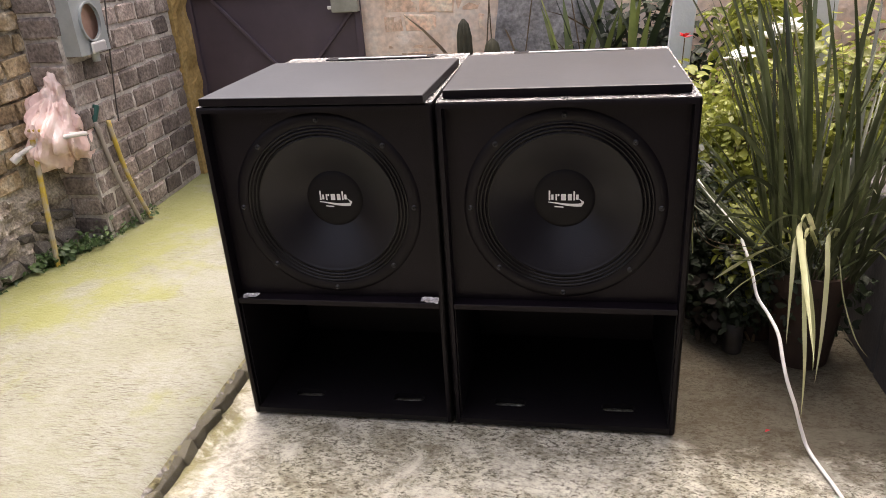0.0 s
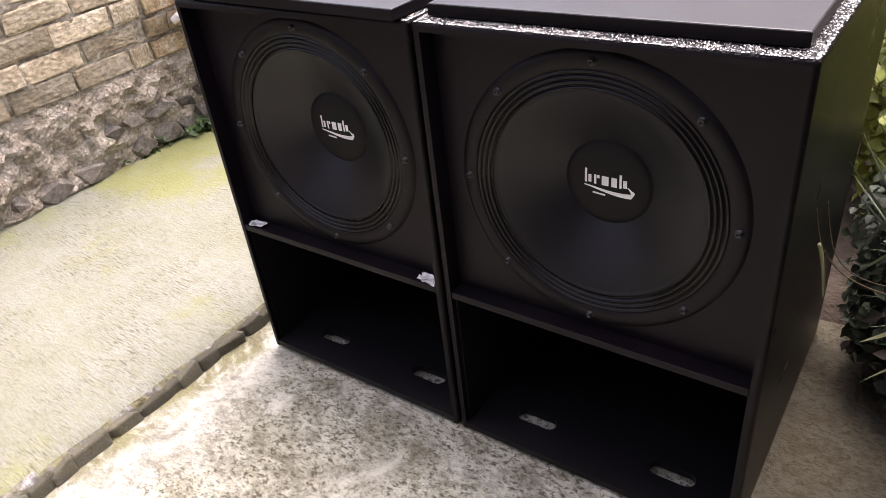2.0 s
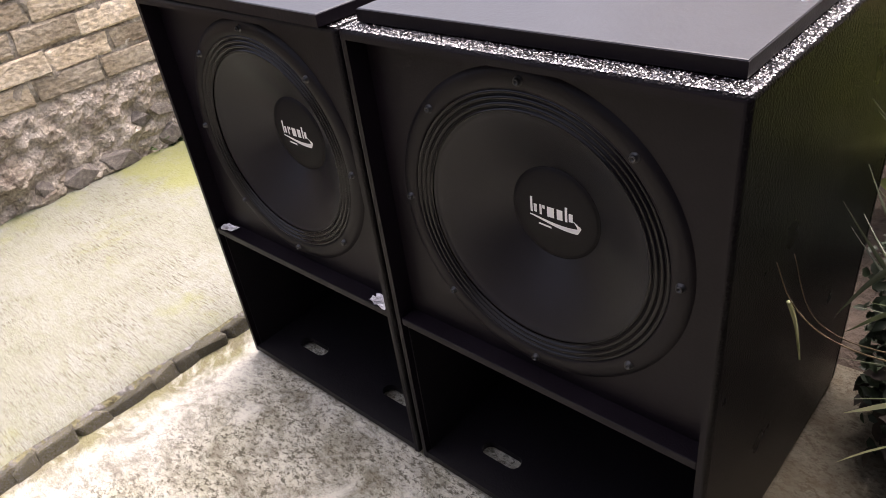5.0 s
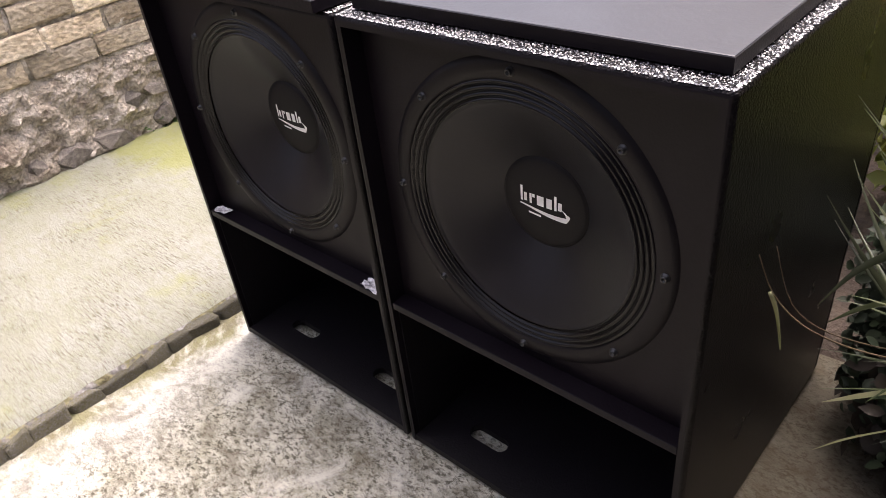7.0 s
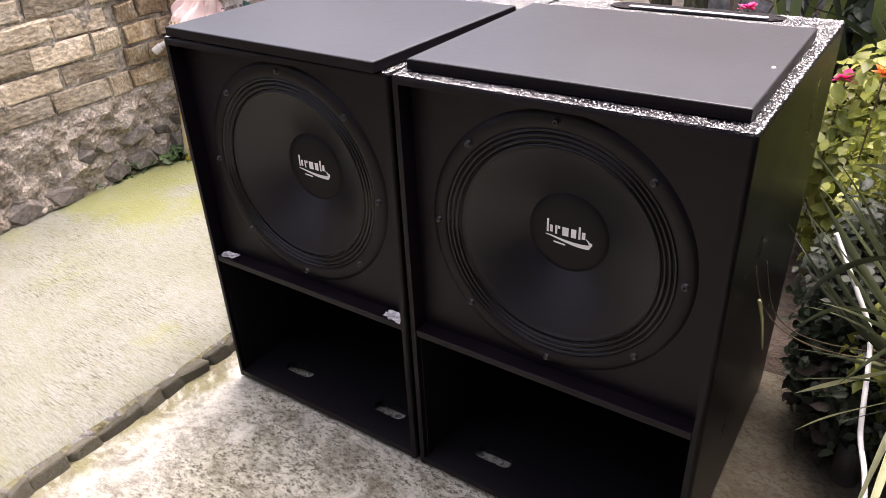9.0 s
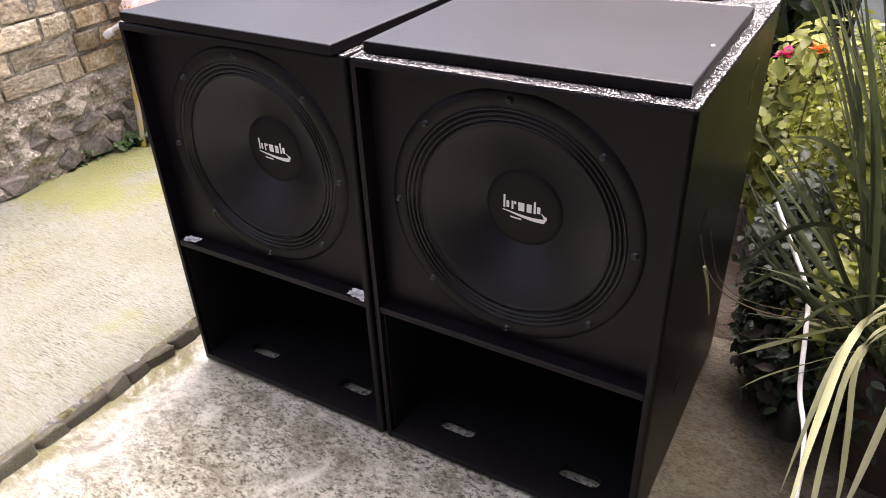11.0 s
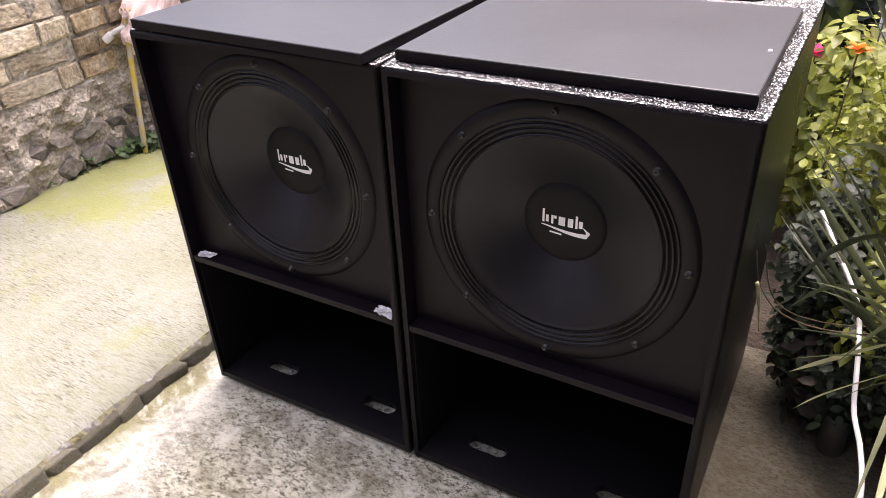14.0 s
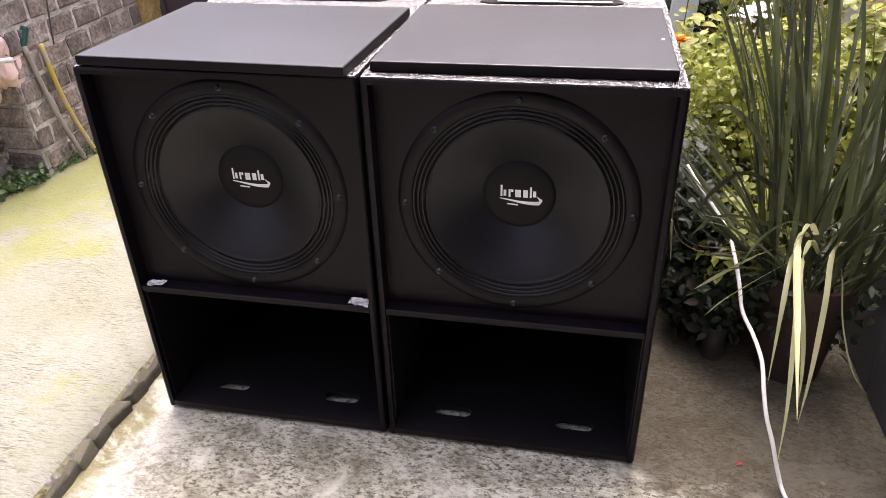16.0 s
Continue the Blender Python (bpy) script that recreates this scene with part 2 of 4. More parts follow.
rubble = material("grey_brown_rubble", [(0.30, (0.14, 0.11, 0.08)), (0.44, (0.315, 0.27, 0.21)), (0.66, (0.47, 0.42, 0.35))], 9, (0.9, 1.0), 1.0, 60, grain=(80, 0.35), relief=0.02)
kerb_stone = material("mossy_kerb_stone", [(0.36, (0.055, 0.047, 0.022)), (0.46, (0.16, 0.148, 0.075)), (0.54, (0.12, 0.112, 0.098)), (0.68, (0.28, 0.274, 0.265))], 20, (0.8, 0.95), 0.8, 60, vary=0.4, grain=(60, 0.4))
ochre_plaster = material("ochre_plaster", [(0.3, (0.30, 0.19, 0.06)), (0.55, (0.42, 0.29, 0.11)), (0.75, (0.50, 0.42, 0.28))], 6, (0.85, 1.0), 0.7, 40, grain=(40, 0.25))
pink_plaster = material("flaking_pink_plaster", [(0.3, (0.70, 0.52, 0.39)), (0.5, (0.80, 0.65, 0.52)), (0.7, (0.78, 0.74, 0.66))], 4, (0.85, 1.0), 0.5, 30, grain=(30, 0.15))
brick_pink = material("peach_washed_brick", [(0.3, (0.60, 0.38, 0.24)), (0.5, (0.78, 0.55, 0.39)), (0.7, (0.80, 0.70, 0.54))], 7, (0.85, 1.0), 0.7, 45, vary=0.18, grain=(40, 0.25))
rough_grey = material("rough_grey_render", [(0.3, (0.22, 0.21, 0.20)), (0.55, (0.36, 0.35, 0.34)), (0.75, (0.45, 0.44, 0.42))], 12, (0.9, 1.0), 1.0, 38, grain=(50, 0.3))
# Dark brown for the added unseen wall and roof, keeping cabinet reflections dim.
unseen_wall = material("dim_unseen_wall", [(0.3, (0.13, 0.11, 0.095)), (0.7, (0.19, 0.165, 0.14))], 2, (0.8, 0.95), 0.3, 40)
dark_wall = material("dark_grey_painted_wall", [(0.3, (0.045, 0.043, 0.046)), (0.7, (0.075, 0.072, 0.075))], 4, (0.6, 0.8), 0.3, 60)
gate_paint = material("purple_brown_steel_paint", [(0.3, (0.052, 0.036, 0.047)), (0.6, (0.074, 0.053, 0.066)), (0.8, (0.098, 0.074, 0.084))], 3, (0.5, 0.7), 0.1, 30)
lock_grey = material("grey_green_lock_paint", [(0.3, (0.22, 0.22, 0.17)), (0.7, (0.34, 0.33, 0.27))], 20, (0.5, 0.7), 0.2, 60)
box_grey = material("pale_blue_grey_enamel", [(0.3, (0.30, 0.33, 0.33)), (0.7, (0.40, 0.43, 0.43))], 8, (0.35, 0.5), 0.1, 60, metal=0.3)
rust_in = material("rust_pink_backing", [(0.3, (0.35, 0.20, 0.14)), (0.7, (0.5, 0.34, 0.26))], 10, (0.8, 0.95), 0.3, 50)
bag_pink = leaf_material("thin_pink_plastic", (0.58, 0.40, 0.36), (0.68, 0.54, 0.50), (0.76, 0.69, 0.66), 0.35, 0.18, False)
pvc_white = material("dirty_white_plastic", [(0.3, (0.55, 0.53, 0.50)), (0.7, (0.72, 0.70, 0.67))], 15, (0.4, 0.6), 0.1, 60)
stick_yellow = material("worn_yellow_paint", [(0.42, (0.42, 0.37, 0.28)), (0.56, (0.50, 0.36, 0.05)), (0.8, (0.60, 0.45, 0.07))], 9, (0.6, 0.8), 0.2, 60)
stick_grey = material("weathered_grey_wood", [(0.3, (0.22, 0.19, 0.16)), (0.7, (0.38, 0.34, 0.30))], 10, (0.8, 0.95), 0.4, 70, stretch=(4, 4, 0.5))
hose_green = material("dark_green_rubber", [(0.3, (0.01, 0.06, 0.05)), (0.7, (0.02, 0.09, 0.07))], 10, (0.4, 0.6), 0.1, 60)
wire_black = material("black_cable", [(0.3, (0.03, 0.027, 0.025)), (0.7, (0.05, 0.045, 0.04))], 10, (0.5, 0.7), 0.0)
cable_white = material("white_cable_sheath", [(0.3, (0.82, 0.81, 0.78)), (0.7, (0.90, 0.89, 0.87))], 12, (0.4, 0.55), 0.05, 80)
# Terracotta darkened far below its own tone, for the shade under the reeds.
terracotta = material("shade_darkened_terracotta", [(0.3, (0.022, 0.014, 0.010)), (0.6, (0.042, 0.023, 0.015)), (0.8, (0.075, 0.038, 0.024))], 9, (0.75, 0.95), 0.3, 50)
# Dull tin, darkened further for the shade among the pots.
tin = material("dull_tin", [(0.3, (0.05, 0.047, 0.044)), (0.7, (0.10, 0.094, 0.088))], 14, (0.45, 0.65), 0.1, 60, metal=0.6)
soil = material("dark_soil", [(0.3, (0.03, 0.022, 0.015)), (0.7, (0.075, 0.055, 0.04))], 20, (0.9, 1.0), 1.0, 50)
bark = material("brown_stem", [(0.3, (0.09, 0.06, 0.035)), (0.7, (0.2, 0.15, 0.09))], 14, (0.8, 0.95), 0.4, 60)
white_wood = material("white_painted_post", [(0.3, (0.60, 0.63, 0.64)), (0.7, (0.74, 0.76, 0.77))], 8, (0.6, 0.8), 0.2, 60)

leaf_reed = leaf_material("reed_green", (0.036, 0.048, 0.020), (0.070, 0.086, 0.038), (0.20, 0.21, 0.125), 0.34, 0.2, False, 0.6)
leaf_pale = leaf_material("pale_dry_leaf", (0.30, 0.32, 0.15), (0.41, 0.42, 0.23), (0.50, 0.47, 0.32), 0.45, 0.3, False)
leaf_lime = leaf_material("yellow_green_leaf", (0.11, 0.145, 0.020), (0.27, 0.30, 0.05), (0.48, 0.48, 0.20), 0.36, 0.42)
leaf_mid = leaf_material("mid_green_leaf", (0.04, 0.08, 0.022), (0.07, 0.125, 0.035), (0.14, 0.20, 0.08), 0.4, 0.3)
# Dark green, taken darker still to hold the shade beside the cabinet.
leaf_dark = leaf_material("shade_dark_green_leaf", (0.010, 0.019, 0.007), (0.017, 0.030, 0.012), (0.042, 0.060, 0.026), 0.5, 0.15)
cactus_skin = leaf_material("dusty_cactus_skin", (0.03, 0.03, 0.016), (0.055, 0.052, 0.028), (0.10, 0.09, 0.055), 0.6, 0.0, False)
leaf_agave = leaf_material("yellowing_strap_leaf", (0.09, 0.13, 0.035), (0.16, 0.20, 0.06), (0.28, 0.29, 0.13), 0.45, 0.25, False)
# Withered leaf browns taken near black: the shade under the reeds, in the colour.
leaf_shaded = leaf_material("shade_darkened_withered_leaf", (0.012, 0.009, 0.006), (0.025, 0.018, 0.011), (0.05, 0.036, 0.022), 0.6, 0.1, False)
leaf_brown = leaf_material("withered_brown_leaf", (0.06, 0.04, 0.022), (0.12, 0.085, 0.048), (0.22, 0.165, 0.10), 0.7, 0.15, False)
petal_pink = leaf_material("magenta_petal", (0.70, 0.04, 0.20), (0.78, 0.07, 0.27), (0.82, 0.14, 0.35), 0.5, 0.3)
petal_red = leaf_material("red_petal", (0.62, 0.03, 0.04), (0.72, 0.06, 0.07), (0.78, 0.15, 0.14), 0.5, 0.3)
petal_orange = leaf_material("orange_petal", (0.75, 0.15, 0.02), (0.80, 0.26, 0.04), (0.80, 0.40, 0.10), 0.5, 0.3)
petal_white = leaf_material("white_petal", (0.75, 0.76, 0.72), (0.8, 0.81, 0.78), (0.84, 0.84, 0.82), 0.5, 0.3)


# ---- tools ----
def mesh_of(name, bm, mat, smooth=False):
    me = bpy.data.meshes.new(name)
    bmesh.ops.recalc_face_normals(bm, faces=bm.faces)
    bm.to_mesh(me)
    bm.free()
    me.materials.append(mat)
    if smooth:
        me.polygons.foreach_set("use_smooth", [True] * len(me.polygons))
    return me


def part(name, bm, mat, parent, label="", smooth=False, m=None):
    me = bm if isinstance(bm, bpy.types.Mesh) else mesh_of(name, bm, mat, smooth)
    ob = new(name, me)
    ob.parent = parent
    if m is not None:
        ob.matrix_basis = m
    return tagged(ob, label)


def thing(name, label, category, group="", kind="", m=None):
    ob = new(name)
    ob.empty_display_size = 0.1
    if m is not None:
        ob.matrix_basis = m
    return tagged(ob, label, category, group, kind)


def box(x0, x1, y0, y1, z0, z1, bevel=0.0, seg=1, bm=None):
    out = bm or bmesh.new()
    g = bmesh.ops.create_cube(out, size=1, matrix=Matrix.Translation(((x0 + x1) / 2, (y0 + y1) / 2, (z0 + z1) / 2)) @ Matrix.Diagonal((x1 - x0, y1 - y0, z1 - z0, 1)))
    if bevel:
        edges = list({e for v in g["verts"] for e in v.link_edges})
        bmesh.ops.bevel(out, geom=edges, offset=bevel, segments=seg, affect="EDGES", profile=0.5)
    return out


def lathe(profile, seg=72, bm=None, close=False):
    """Turns rows of (radius, y) round the y axis."""
    out = bm or bmesh.new()
    rings = []
    for r, y in profile:
        if r < 1e-6:
            rings.append([out.verts.new((0, y, 0))])
        else:
            rings.append([out.verts.new((r * math.cos(2 * math.pi * i / seg), y, r * math.sin(2 * math.pi * i / seg))) for i in range(seg)])
    for a, b in zip(rings, rings[1:]):
        for i in range(seg):
            j = (i + 1) % seg
            if len(a) == 1 and len(b) > 1:
                out.faces.new((a[0], b[i], b[j]))
            elif len(b) == 1 and len(a) > 1:
                out.faces.new((a[i], a[j], b[0]))
            elif len(a) > 1:
                out.faces.new((a[i], a[j], b[j], b[i]))
    return out


def lathe_z(profile, seg=32):
    bm = lathe([(r, z) for r, z in profile], seg)
    bmesh.ops.rotate(bm, verts=bm.verts, cent=(0, 0, 0), matrix=Matrix.Rotation(math.pi / 2, 3, "X"))
    return bm


def plate(outer, holes, depth, axis="y", at=0.0):
    """A flat plate with holes, in x and z (axis y) or x and y (axis z), of that depth."""
    bm = bmesh.new()
    edges = []
    for loop in (outer, *holes):
        vs = [bm.verts.new((u, at, v) if axis == "y" else (u, v, at)) for u, v in loop]
        edges += [bm.edges.new((a, b)) for a, b in zip(vs, vs[1:] + vs[:1])]
    bmesh.ops.triangle_fill(bm, use_beauty=True, use_dissolve=False, edges=edges)
    g = bmesh.ops.extrude_face_region(bm, geom=list(bm.faces))
    moved = [v for v in g["geom"] if isinstance(v, bmesh.types.BMVert)]
    bmesh.ops.translate(bm, verts=moved, vec=(0, depth, 0) if axis == "y" else (0, 0, depth))
    return bm


def rect(x0, x1, y0, y1):
    return [(x0, y0), (x1, y0), (x1, y1), (x0, y1)]


def stadium(cx, cy, w, h, n=8):
    r = h / 2
    pts = []
    for s, c in ((1, cx + w / 2 - r), (-1, cx - w / 2 + r)):
        for i in range(n + 1):
            a = -math.pi / 2 + math.pi * i / n + (0 if s > 0 else math.pi)
            pts.append((c + r * math.cos(a), cy + r * math.sin(a)))
    return pts


def tube(points, radius, seg=8, taper=1.0, bm=None, smoothness=6):
    """A round tube along a soft curve through the points."""
    out = bm or bmesh.new()
    p = [Vector(q) for q in points]
    fine = []
    for i in range(len(p) - 1):
        a, b, c, d = p[max(i - 1, 0)], p[i], p[i + 1], p[min(i + 2, len(p) - 1)]
        for k in range(smoothness):
            t = k / smoothness
            fine.append(0.5 * (2 * b + (c - a) * t + (2 * a - 5 * b + 4 * c - d) * t * t + (3 * b - a - 3 * c + d) * t ** 3))
    fine.append(p[-1])
    rings = []
    up = Vector((0.31, 0.17, 0.93)).normalized()
    for i, q in enumerate(fine):
        d = (fine[min(i + 1, len(fine) - 1)] - fine[max(i - 1, 0)]).normalized()
        u = d.cross(up).normalized() if abs(d.dot(up)) < 0.98 else d.orthogonal().normalized()
        v = d.cross(u)
        r = radius * (1 + (taper - 1) * i / (len(fine) - 1))
        rings.append([out.verts.new(q + r * (math.cos(2 * math.pi * j / seg) * u + math.sin(2 * math.pi * j / seg) * v)) for j in range(seg)])
    for a, b in zip(rings, rings[1:]):
        for j in range(seg):
            out.faces.new((a[j], a[(j + 1) % seg], b[(j + 1) % seg], b[j]))
    out.faces.new(rings[0])
    out.faces.new(rings[-1])
    return out


def roughen(bm, amount, scale, seed=0.0):
    for v in bm.verts:
        v.co += amount * Vector(noise.noise_vector(v.co * scale + Vector((seed, seed * 1.7, seed * 0.6))))
    return bm


# ---- ground ----
rnd = random.Random(4)
KERB_X, SLAB_Z = -1.185, 0.045


def ground_sheet():
    bm = bmesh.new()
    xs = [-80, -20, -6] + [-1.3 + 0.1 * i for i in range(36)] + [6, 20, 80]
    ys = [-80, -20, -6] + [-1.6 + 0.1 * i for i in range(48)] + [6, 20, 80]
    vs = [[bm.verts.new((x, y, -0.003 + 0.005 * noise.noise(Vector((x * 2.2, y * 2.2, 3))) if -1.3 < x < 2 and -1.5 < y < 3 else -0.003)) for x in xs] for y in ys]
    for a, b in zip(vs, vs[1:]):
        for i in range(len(xs) - 1):
            bm.faces.new((a[i], a[i + 1], b[i + 1], b[i]))
    return bm


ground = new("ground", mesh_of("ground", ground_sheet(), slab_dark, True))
tagged(ground, "stained dark grey concrete yard floor with mottled wear, plant shade and kerb light painted in", "floor", kind="structure")


def light_slab():
    """The raised slab, with a ragged edge towards the lower floor."""
    bm = bmesh.new()
    ys = [-6, -4, -3] + [-2.4 + 0.03 * i for i in range(184)] + [3.3]
    rows = []
    for y in ys:
        e = KERB_X + 0.012 * noise.noise(Vector((0, y * 6, 1))) + 0.006 * noise.noise(Vector((5, y * 25, 1)))
        zz = SLAB_Z + 0.004 * noise.noise(Vector((1, y * 5, 2)))
        f = 0.010 * noise.noise(Vector((9, y * 14, 4)))
        line = [(-3.2, y, SLAB_Z), (-2.2, y, SLAB_Z + 0.004 * noise.noise(Vector((2, y, 0)))), (-1.5, y, SLAB_Z), (e - 0.05, y, zz), (e - 0.012, y, zz - 0.001), (e, y, zz - 0.010),
                (e + 0.012 + f, y, zz * 0.55), (e + 0.016 - f, y, 0.010), (e + 0.03, y, -0.02)]
        rows.append([bm.verts.new(p) for p in line])
    for a, b in zip(rows, rows[1:]):
        for i in range(len(a) - 1):
            bm.faces.new((a[i], a[i + 1], b[i + 1], b[i]))
    return bm


slab_mesh = mesh_of("pavement", light_slab(), slab_light, True)
slab_mesh.materials.append(kerb_stone)
for p in slab_mesh.polygons:
    if p.center.x > KERB_X - 0.003:
        p.material_index = 1
pavement = new("pavement", slab_mesh)
tagged(pavement, "raised pale concrete slab with yellow-green moss and a broken edge", "pavement", kind="structure")


def rock_mesh(name, seed, mat, flat=0.7):
    bm = bmesh.new()
    bmesh.ops.create_icosphere(bm, subdivisions=1, radius=0.5)
    r = random.Random(seed)
    for v in bm.verts:
        v.co *= r.uniform(0.68, 1.28)
        for i in range(3):
            v.co[i] = max(-0.42, min(0.42, v.co[i]))
        v.co.z *= flat
    return mesh_of(name, bm, mat)


def kerb_mesh(name, seed):
    """A flat-faced stone with worn, uneven edges."""
    bm = roughen(box(-0.5, 0.5, -0.5, 0.5, -0.5, 0.5, 0.12, 2), 0.09, 1.9, seed)
    r = random.Random(seed)
    a, b, c, e = (r.uniform(-0.35, 0.35) for _ in range(4))
    for v in bm.verts:
        v.co.x += a * v.co.y + b * v.co.z * 0.5
        v.co.y += c * v.co.x * 0.5
        v.co.z += e * v.co.x * 0.5 + r.uniform(-0.04, 0.04)
    return mesh_of(name, bm, kerb_stone)


# ---- walls ----
def brick_mesh(name, seed, mat, size=(0.19, 0.05, 0.09)):
    bm = box(-size[0] / 2, size[0] / 2, 0, size[1], -size[2] / 2, size[2] / 2, 0.007, 1)
    r = random.Random(seed)
    for v in bm.verts:
        v.co += Vector((r.uniform(-1, 1) * 0.007, r.uniform(-1, 1) * 0.0025, r.uniform(-1, 1) * 0.006))
    return mesh_of(name, bm, mat)


def wall_core(length, height, thick, mat, relief=0.012, step=0.05, foot=0.0):
    """A wall along +x from 0, its rough face at y = 0, looking to -y."""
    bm = bmesh.new()
    nx, nz = max(2, int(length / step)), max(2, int(height / step))
    def depth(i, j):
        p = Vector((length * i / nx, height * j / nz, thick * 50))
        d = relief * noise.noise(p * 9) + 0.4 * relief * noise.noise(p * 30)
        if foot and p.y < foot:
            s = min(1.0, (foot - p.y) / 0.06)
            d -= s * (0.006 + 0.05 * abs(noise.noise(p * 8 + Vector((3, 0, 0)))) + 0.022 * noise.noise(p * 24) + 0.02 * abs(noise.noise(p * 41)))
        return d if 0 < i < nx else 0
    grid = [[bm.verts.new((length * i / nx, depth(i, j), height * j / nz)) for i in range(nx + 1)] for j in range(nz + 1)]
    for a, b in zip(grid, grid[1:]):
        for i in range(nx):
            bm.faces.new((a[i], a[i + 1], b[i + 1], b[i]))
    back = [bm.verts.new(p) for p in ((0, thick, 0), (length, thick, 0), (length, thick, height), (0, thick, height))]
    bm.faces.new(back)
    bm.faces.new([*grid[-1], back[2], back[3]])
    bm.faces.new([g[0] for g in grid] + [back[3], back[0]])
    bm.faces.new([g[-1] for g in grid][::-1] + [back[1], back[2]][::1])
    bm.faces.new([*grid[0][::-1], back[0], back[1]])
    return bm


def brick_courses(wall, meshes, length, z0, z1, brick, course, proud, seed, gap=0.0, x0=0.0, joint=0.018):
    r = random.Random(seed)
    z, odd = z0, 0
    while z + course <= z1:
        x = x0 - brick * (0.5 if odd else 0.0) + r.uniform(-0.02, 0.02)
        while x < length:
            w = brick * r.uniform(0.9, 1.1)
            a, b = max(x + joint / 2, x0), min(x + w - joint / 2, length)
            if b - a > 0.05 and r.random() > gap:
                me = r.choice(meshes)
                ob = new("brick", me)
                ob.parent = wall
                ob.matrix_basis = pose((a + b) / 2, -proud + r.uniform(-0.004, 0.004), z + course / 2 + r.uniform(-0.003, 0.003), r.uniform(-1.5, 1.5), r.uniform(-1.2, 1.2), r.uniform(-1, 1)) @ Matrix.Diagonal(((b - a) / 0.19, 1, (course - joint) / 0.09 * r.uniform(0.95, 1.04), 1))
            x += w
        z += course
        odd = 1 - odd


ochre_set = [brick_mesh("brick_ochre", s, brick_ochre) for s in range(4)]
wash_set = [brick_mesh("brick_wash", s + 5, ochre_wash) for s in range(4)]
grey_set = [brick_mesh("brick_grey", s + 9, brick_grey) for s in range(4)]
pink_set = [brick_mesh("brick_pink", s + 19, brick_pink) for s in range(4)]

# Left wall, seen from +x: local x runs along world +y.
LEFT_X = -2.60
wall_west = new("wall_west", mesh_of("wall_west", wall_core(5.5, 1.5, 0.2, mortar, 0.02, 0.02, 0.43), mortar))
wall_west.data.materials.append(rubble)
for p in wall_west.data.polygons:
    if p.center.z < 0.42 + 0.03 * noise.noise(p.center * 6):
        p.material_index = 1
wall_west.matrix_basis = pose(LEFT_X + 0.14, -4.1, 0, 0, 0, 90 + 1.8)
tagged(wall_west, "weathered ochre and grey brick wall on a rubble foot", "wall", kind="structure")

# The grey brick pier wall that stands forward of it.
wall_pier = new("wall_pier", mesh_of("wall_pier", wall_core(1.10, 1.62, 0.35, pale_mortar, 0.008), pale_mortar))
wall_pier.matrix_basis = pose(-2.42, 1.36, 0, 0, 0, 90 + 2.0)
tagged(wall_pier, "dark grey cement brick wall with pale mortar joints", "wall", kind="structure")

# Ochre jamb beside the gate.
jamb = new("wall_jamb", mesh_of("wall_jamb", roughen(wall_core(0.30, 1.9, 0.4, ochre_plaster, 0.02, 0.03), 0.006, 14), ochre_plaster))
jamb.matrix_basis = pose(-2.43, 2.46, 0, 0, 0, 90 - 4)
tagged(jamb, "rough ochre plastered jamb beside the gate", "wall", kind="structure")

# Back wall to the right of the gate, with flaking plaster.
BACK_Y = 2.66
wall_north = new("wall_north", mesh_of("wall_north", wall_core(4.6, 2.3, 0.2, pink_plaster, 0.012), pink_plaster))
wall_north.matrix_basis = pose(-1.32, BACK_Y + 0.03, 0)
tagged(wall_north, "peach washed brick wall with flaking grey plaster", "wall", kind="structure")
patch = bmesh.new()
pz = [(-0.62, 0.35), (-0.40, 0.30), (0.1, 0.32), (0.3, 0.5), (0.28, 0.95), (0.1, 1.25), (-0.25, 1.3), (-0.42, 1.1), (-0.47, 0.75)]
f = patch.faces.new([patch.verts.new((x, BACK_Y - 0.012, z)) for x, z in pz])
g = bmesh.ops.extrude_face_region(patch, geom=[f])
bmesh.ops.translate(patch, verts=[v for v in g["geom"] if isinstance(v, bmesh.types.BMVert)], vec=(0, 0.05, 0))
bmesh.ops.triangulate(patch, faces=patch.faces)
bmesh.ops.subdivide_edges(patch, edges=patch.edges, cuts=3, use_grid_fill=True)
part_patch = new("wall_patch", mesh_of("wall_patch", roughen(patch, 0.012, 12), rough_grey))
tagged(part_patch, "rough grey cement render patch on the back wall", "wall", kind="structure")

wall_east = new("wall_east", mesh_of("wall_east", wall_core(7.0, 2.2, 0.2, brick_pink, 0.01, 0.2), brick_pink))
wall_east.matrix_basis = pose(1.95, 2.9, 0, 0, 0, -90)
tagged(wall_east, "terracotta coloured yard wall behind the plants", "wall", kind="structure")
# Unseen wall added behind the camera, kept dark for reflections in the cabinets.
wall_south = new("wall_south", mesh_of("wall_south", wall_core(5.2, 2.6, 0.2, unseen_wall, 0.005, 0.2), unseen_wall))
wall_south.matrix_basis = pose(2.0, -4.0, 0, 0, 0, 180)
tagged(wall_south, "plain unseen dark brown wall added to close the yard", "wall", kind="structure")

# Unseen roof slab, added so the cabinet fronts reflect something dark.
unseen_roof = new("ceiling", mesh_of("ceiling", box(-0.2, 1.9, -4.2, -2.3, 2.55, 2.70), unseen_wall))
tagged(unseen_roof, "plain unseen roof slab added behind the camera", "ceiling", kind="structure")

low = box(1.03, 1.17, 0.405, 1.0, -0.01, 0.58, 0.012, 2)
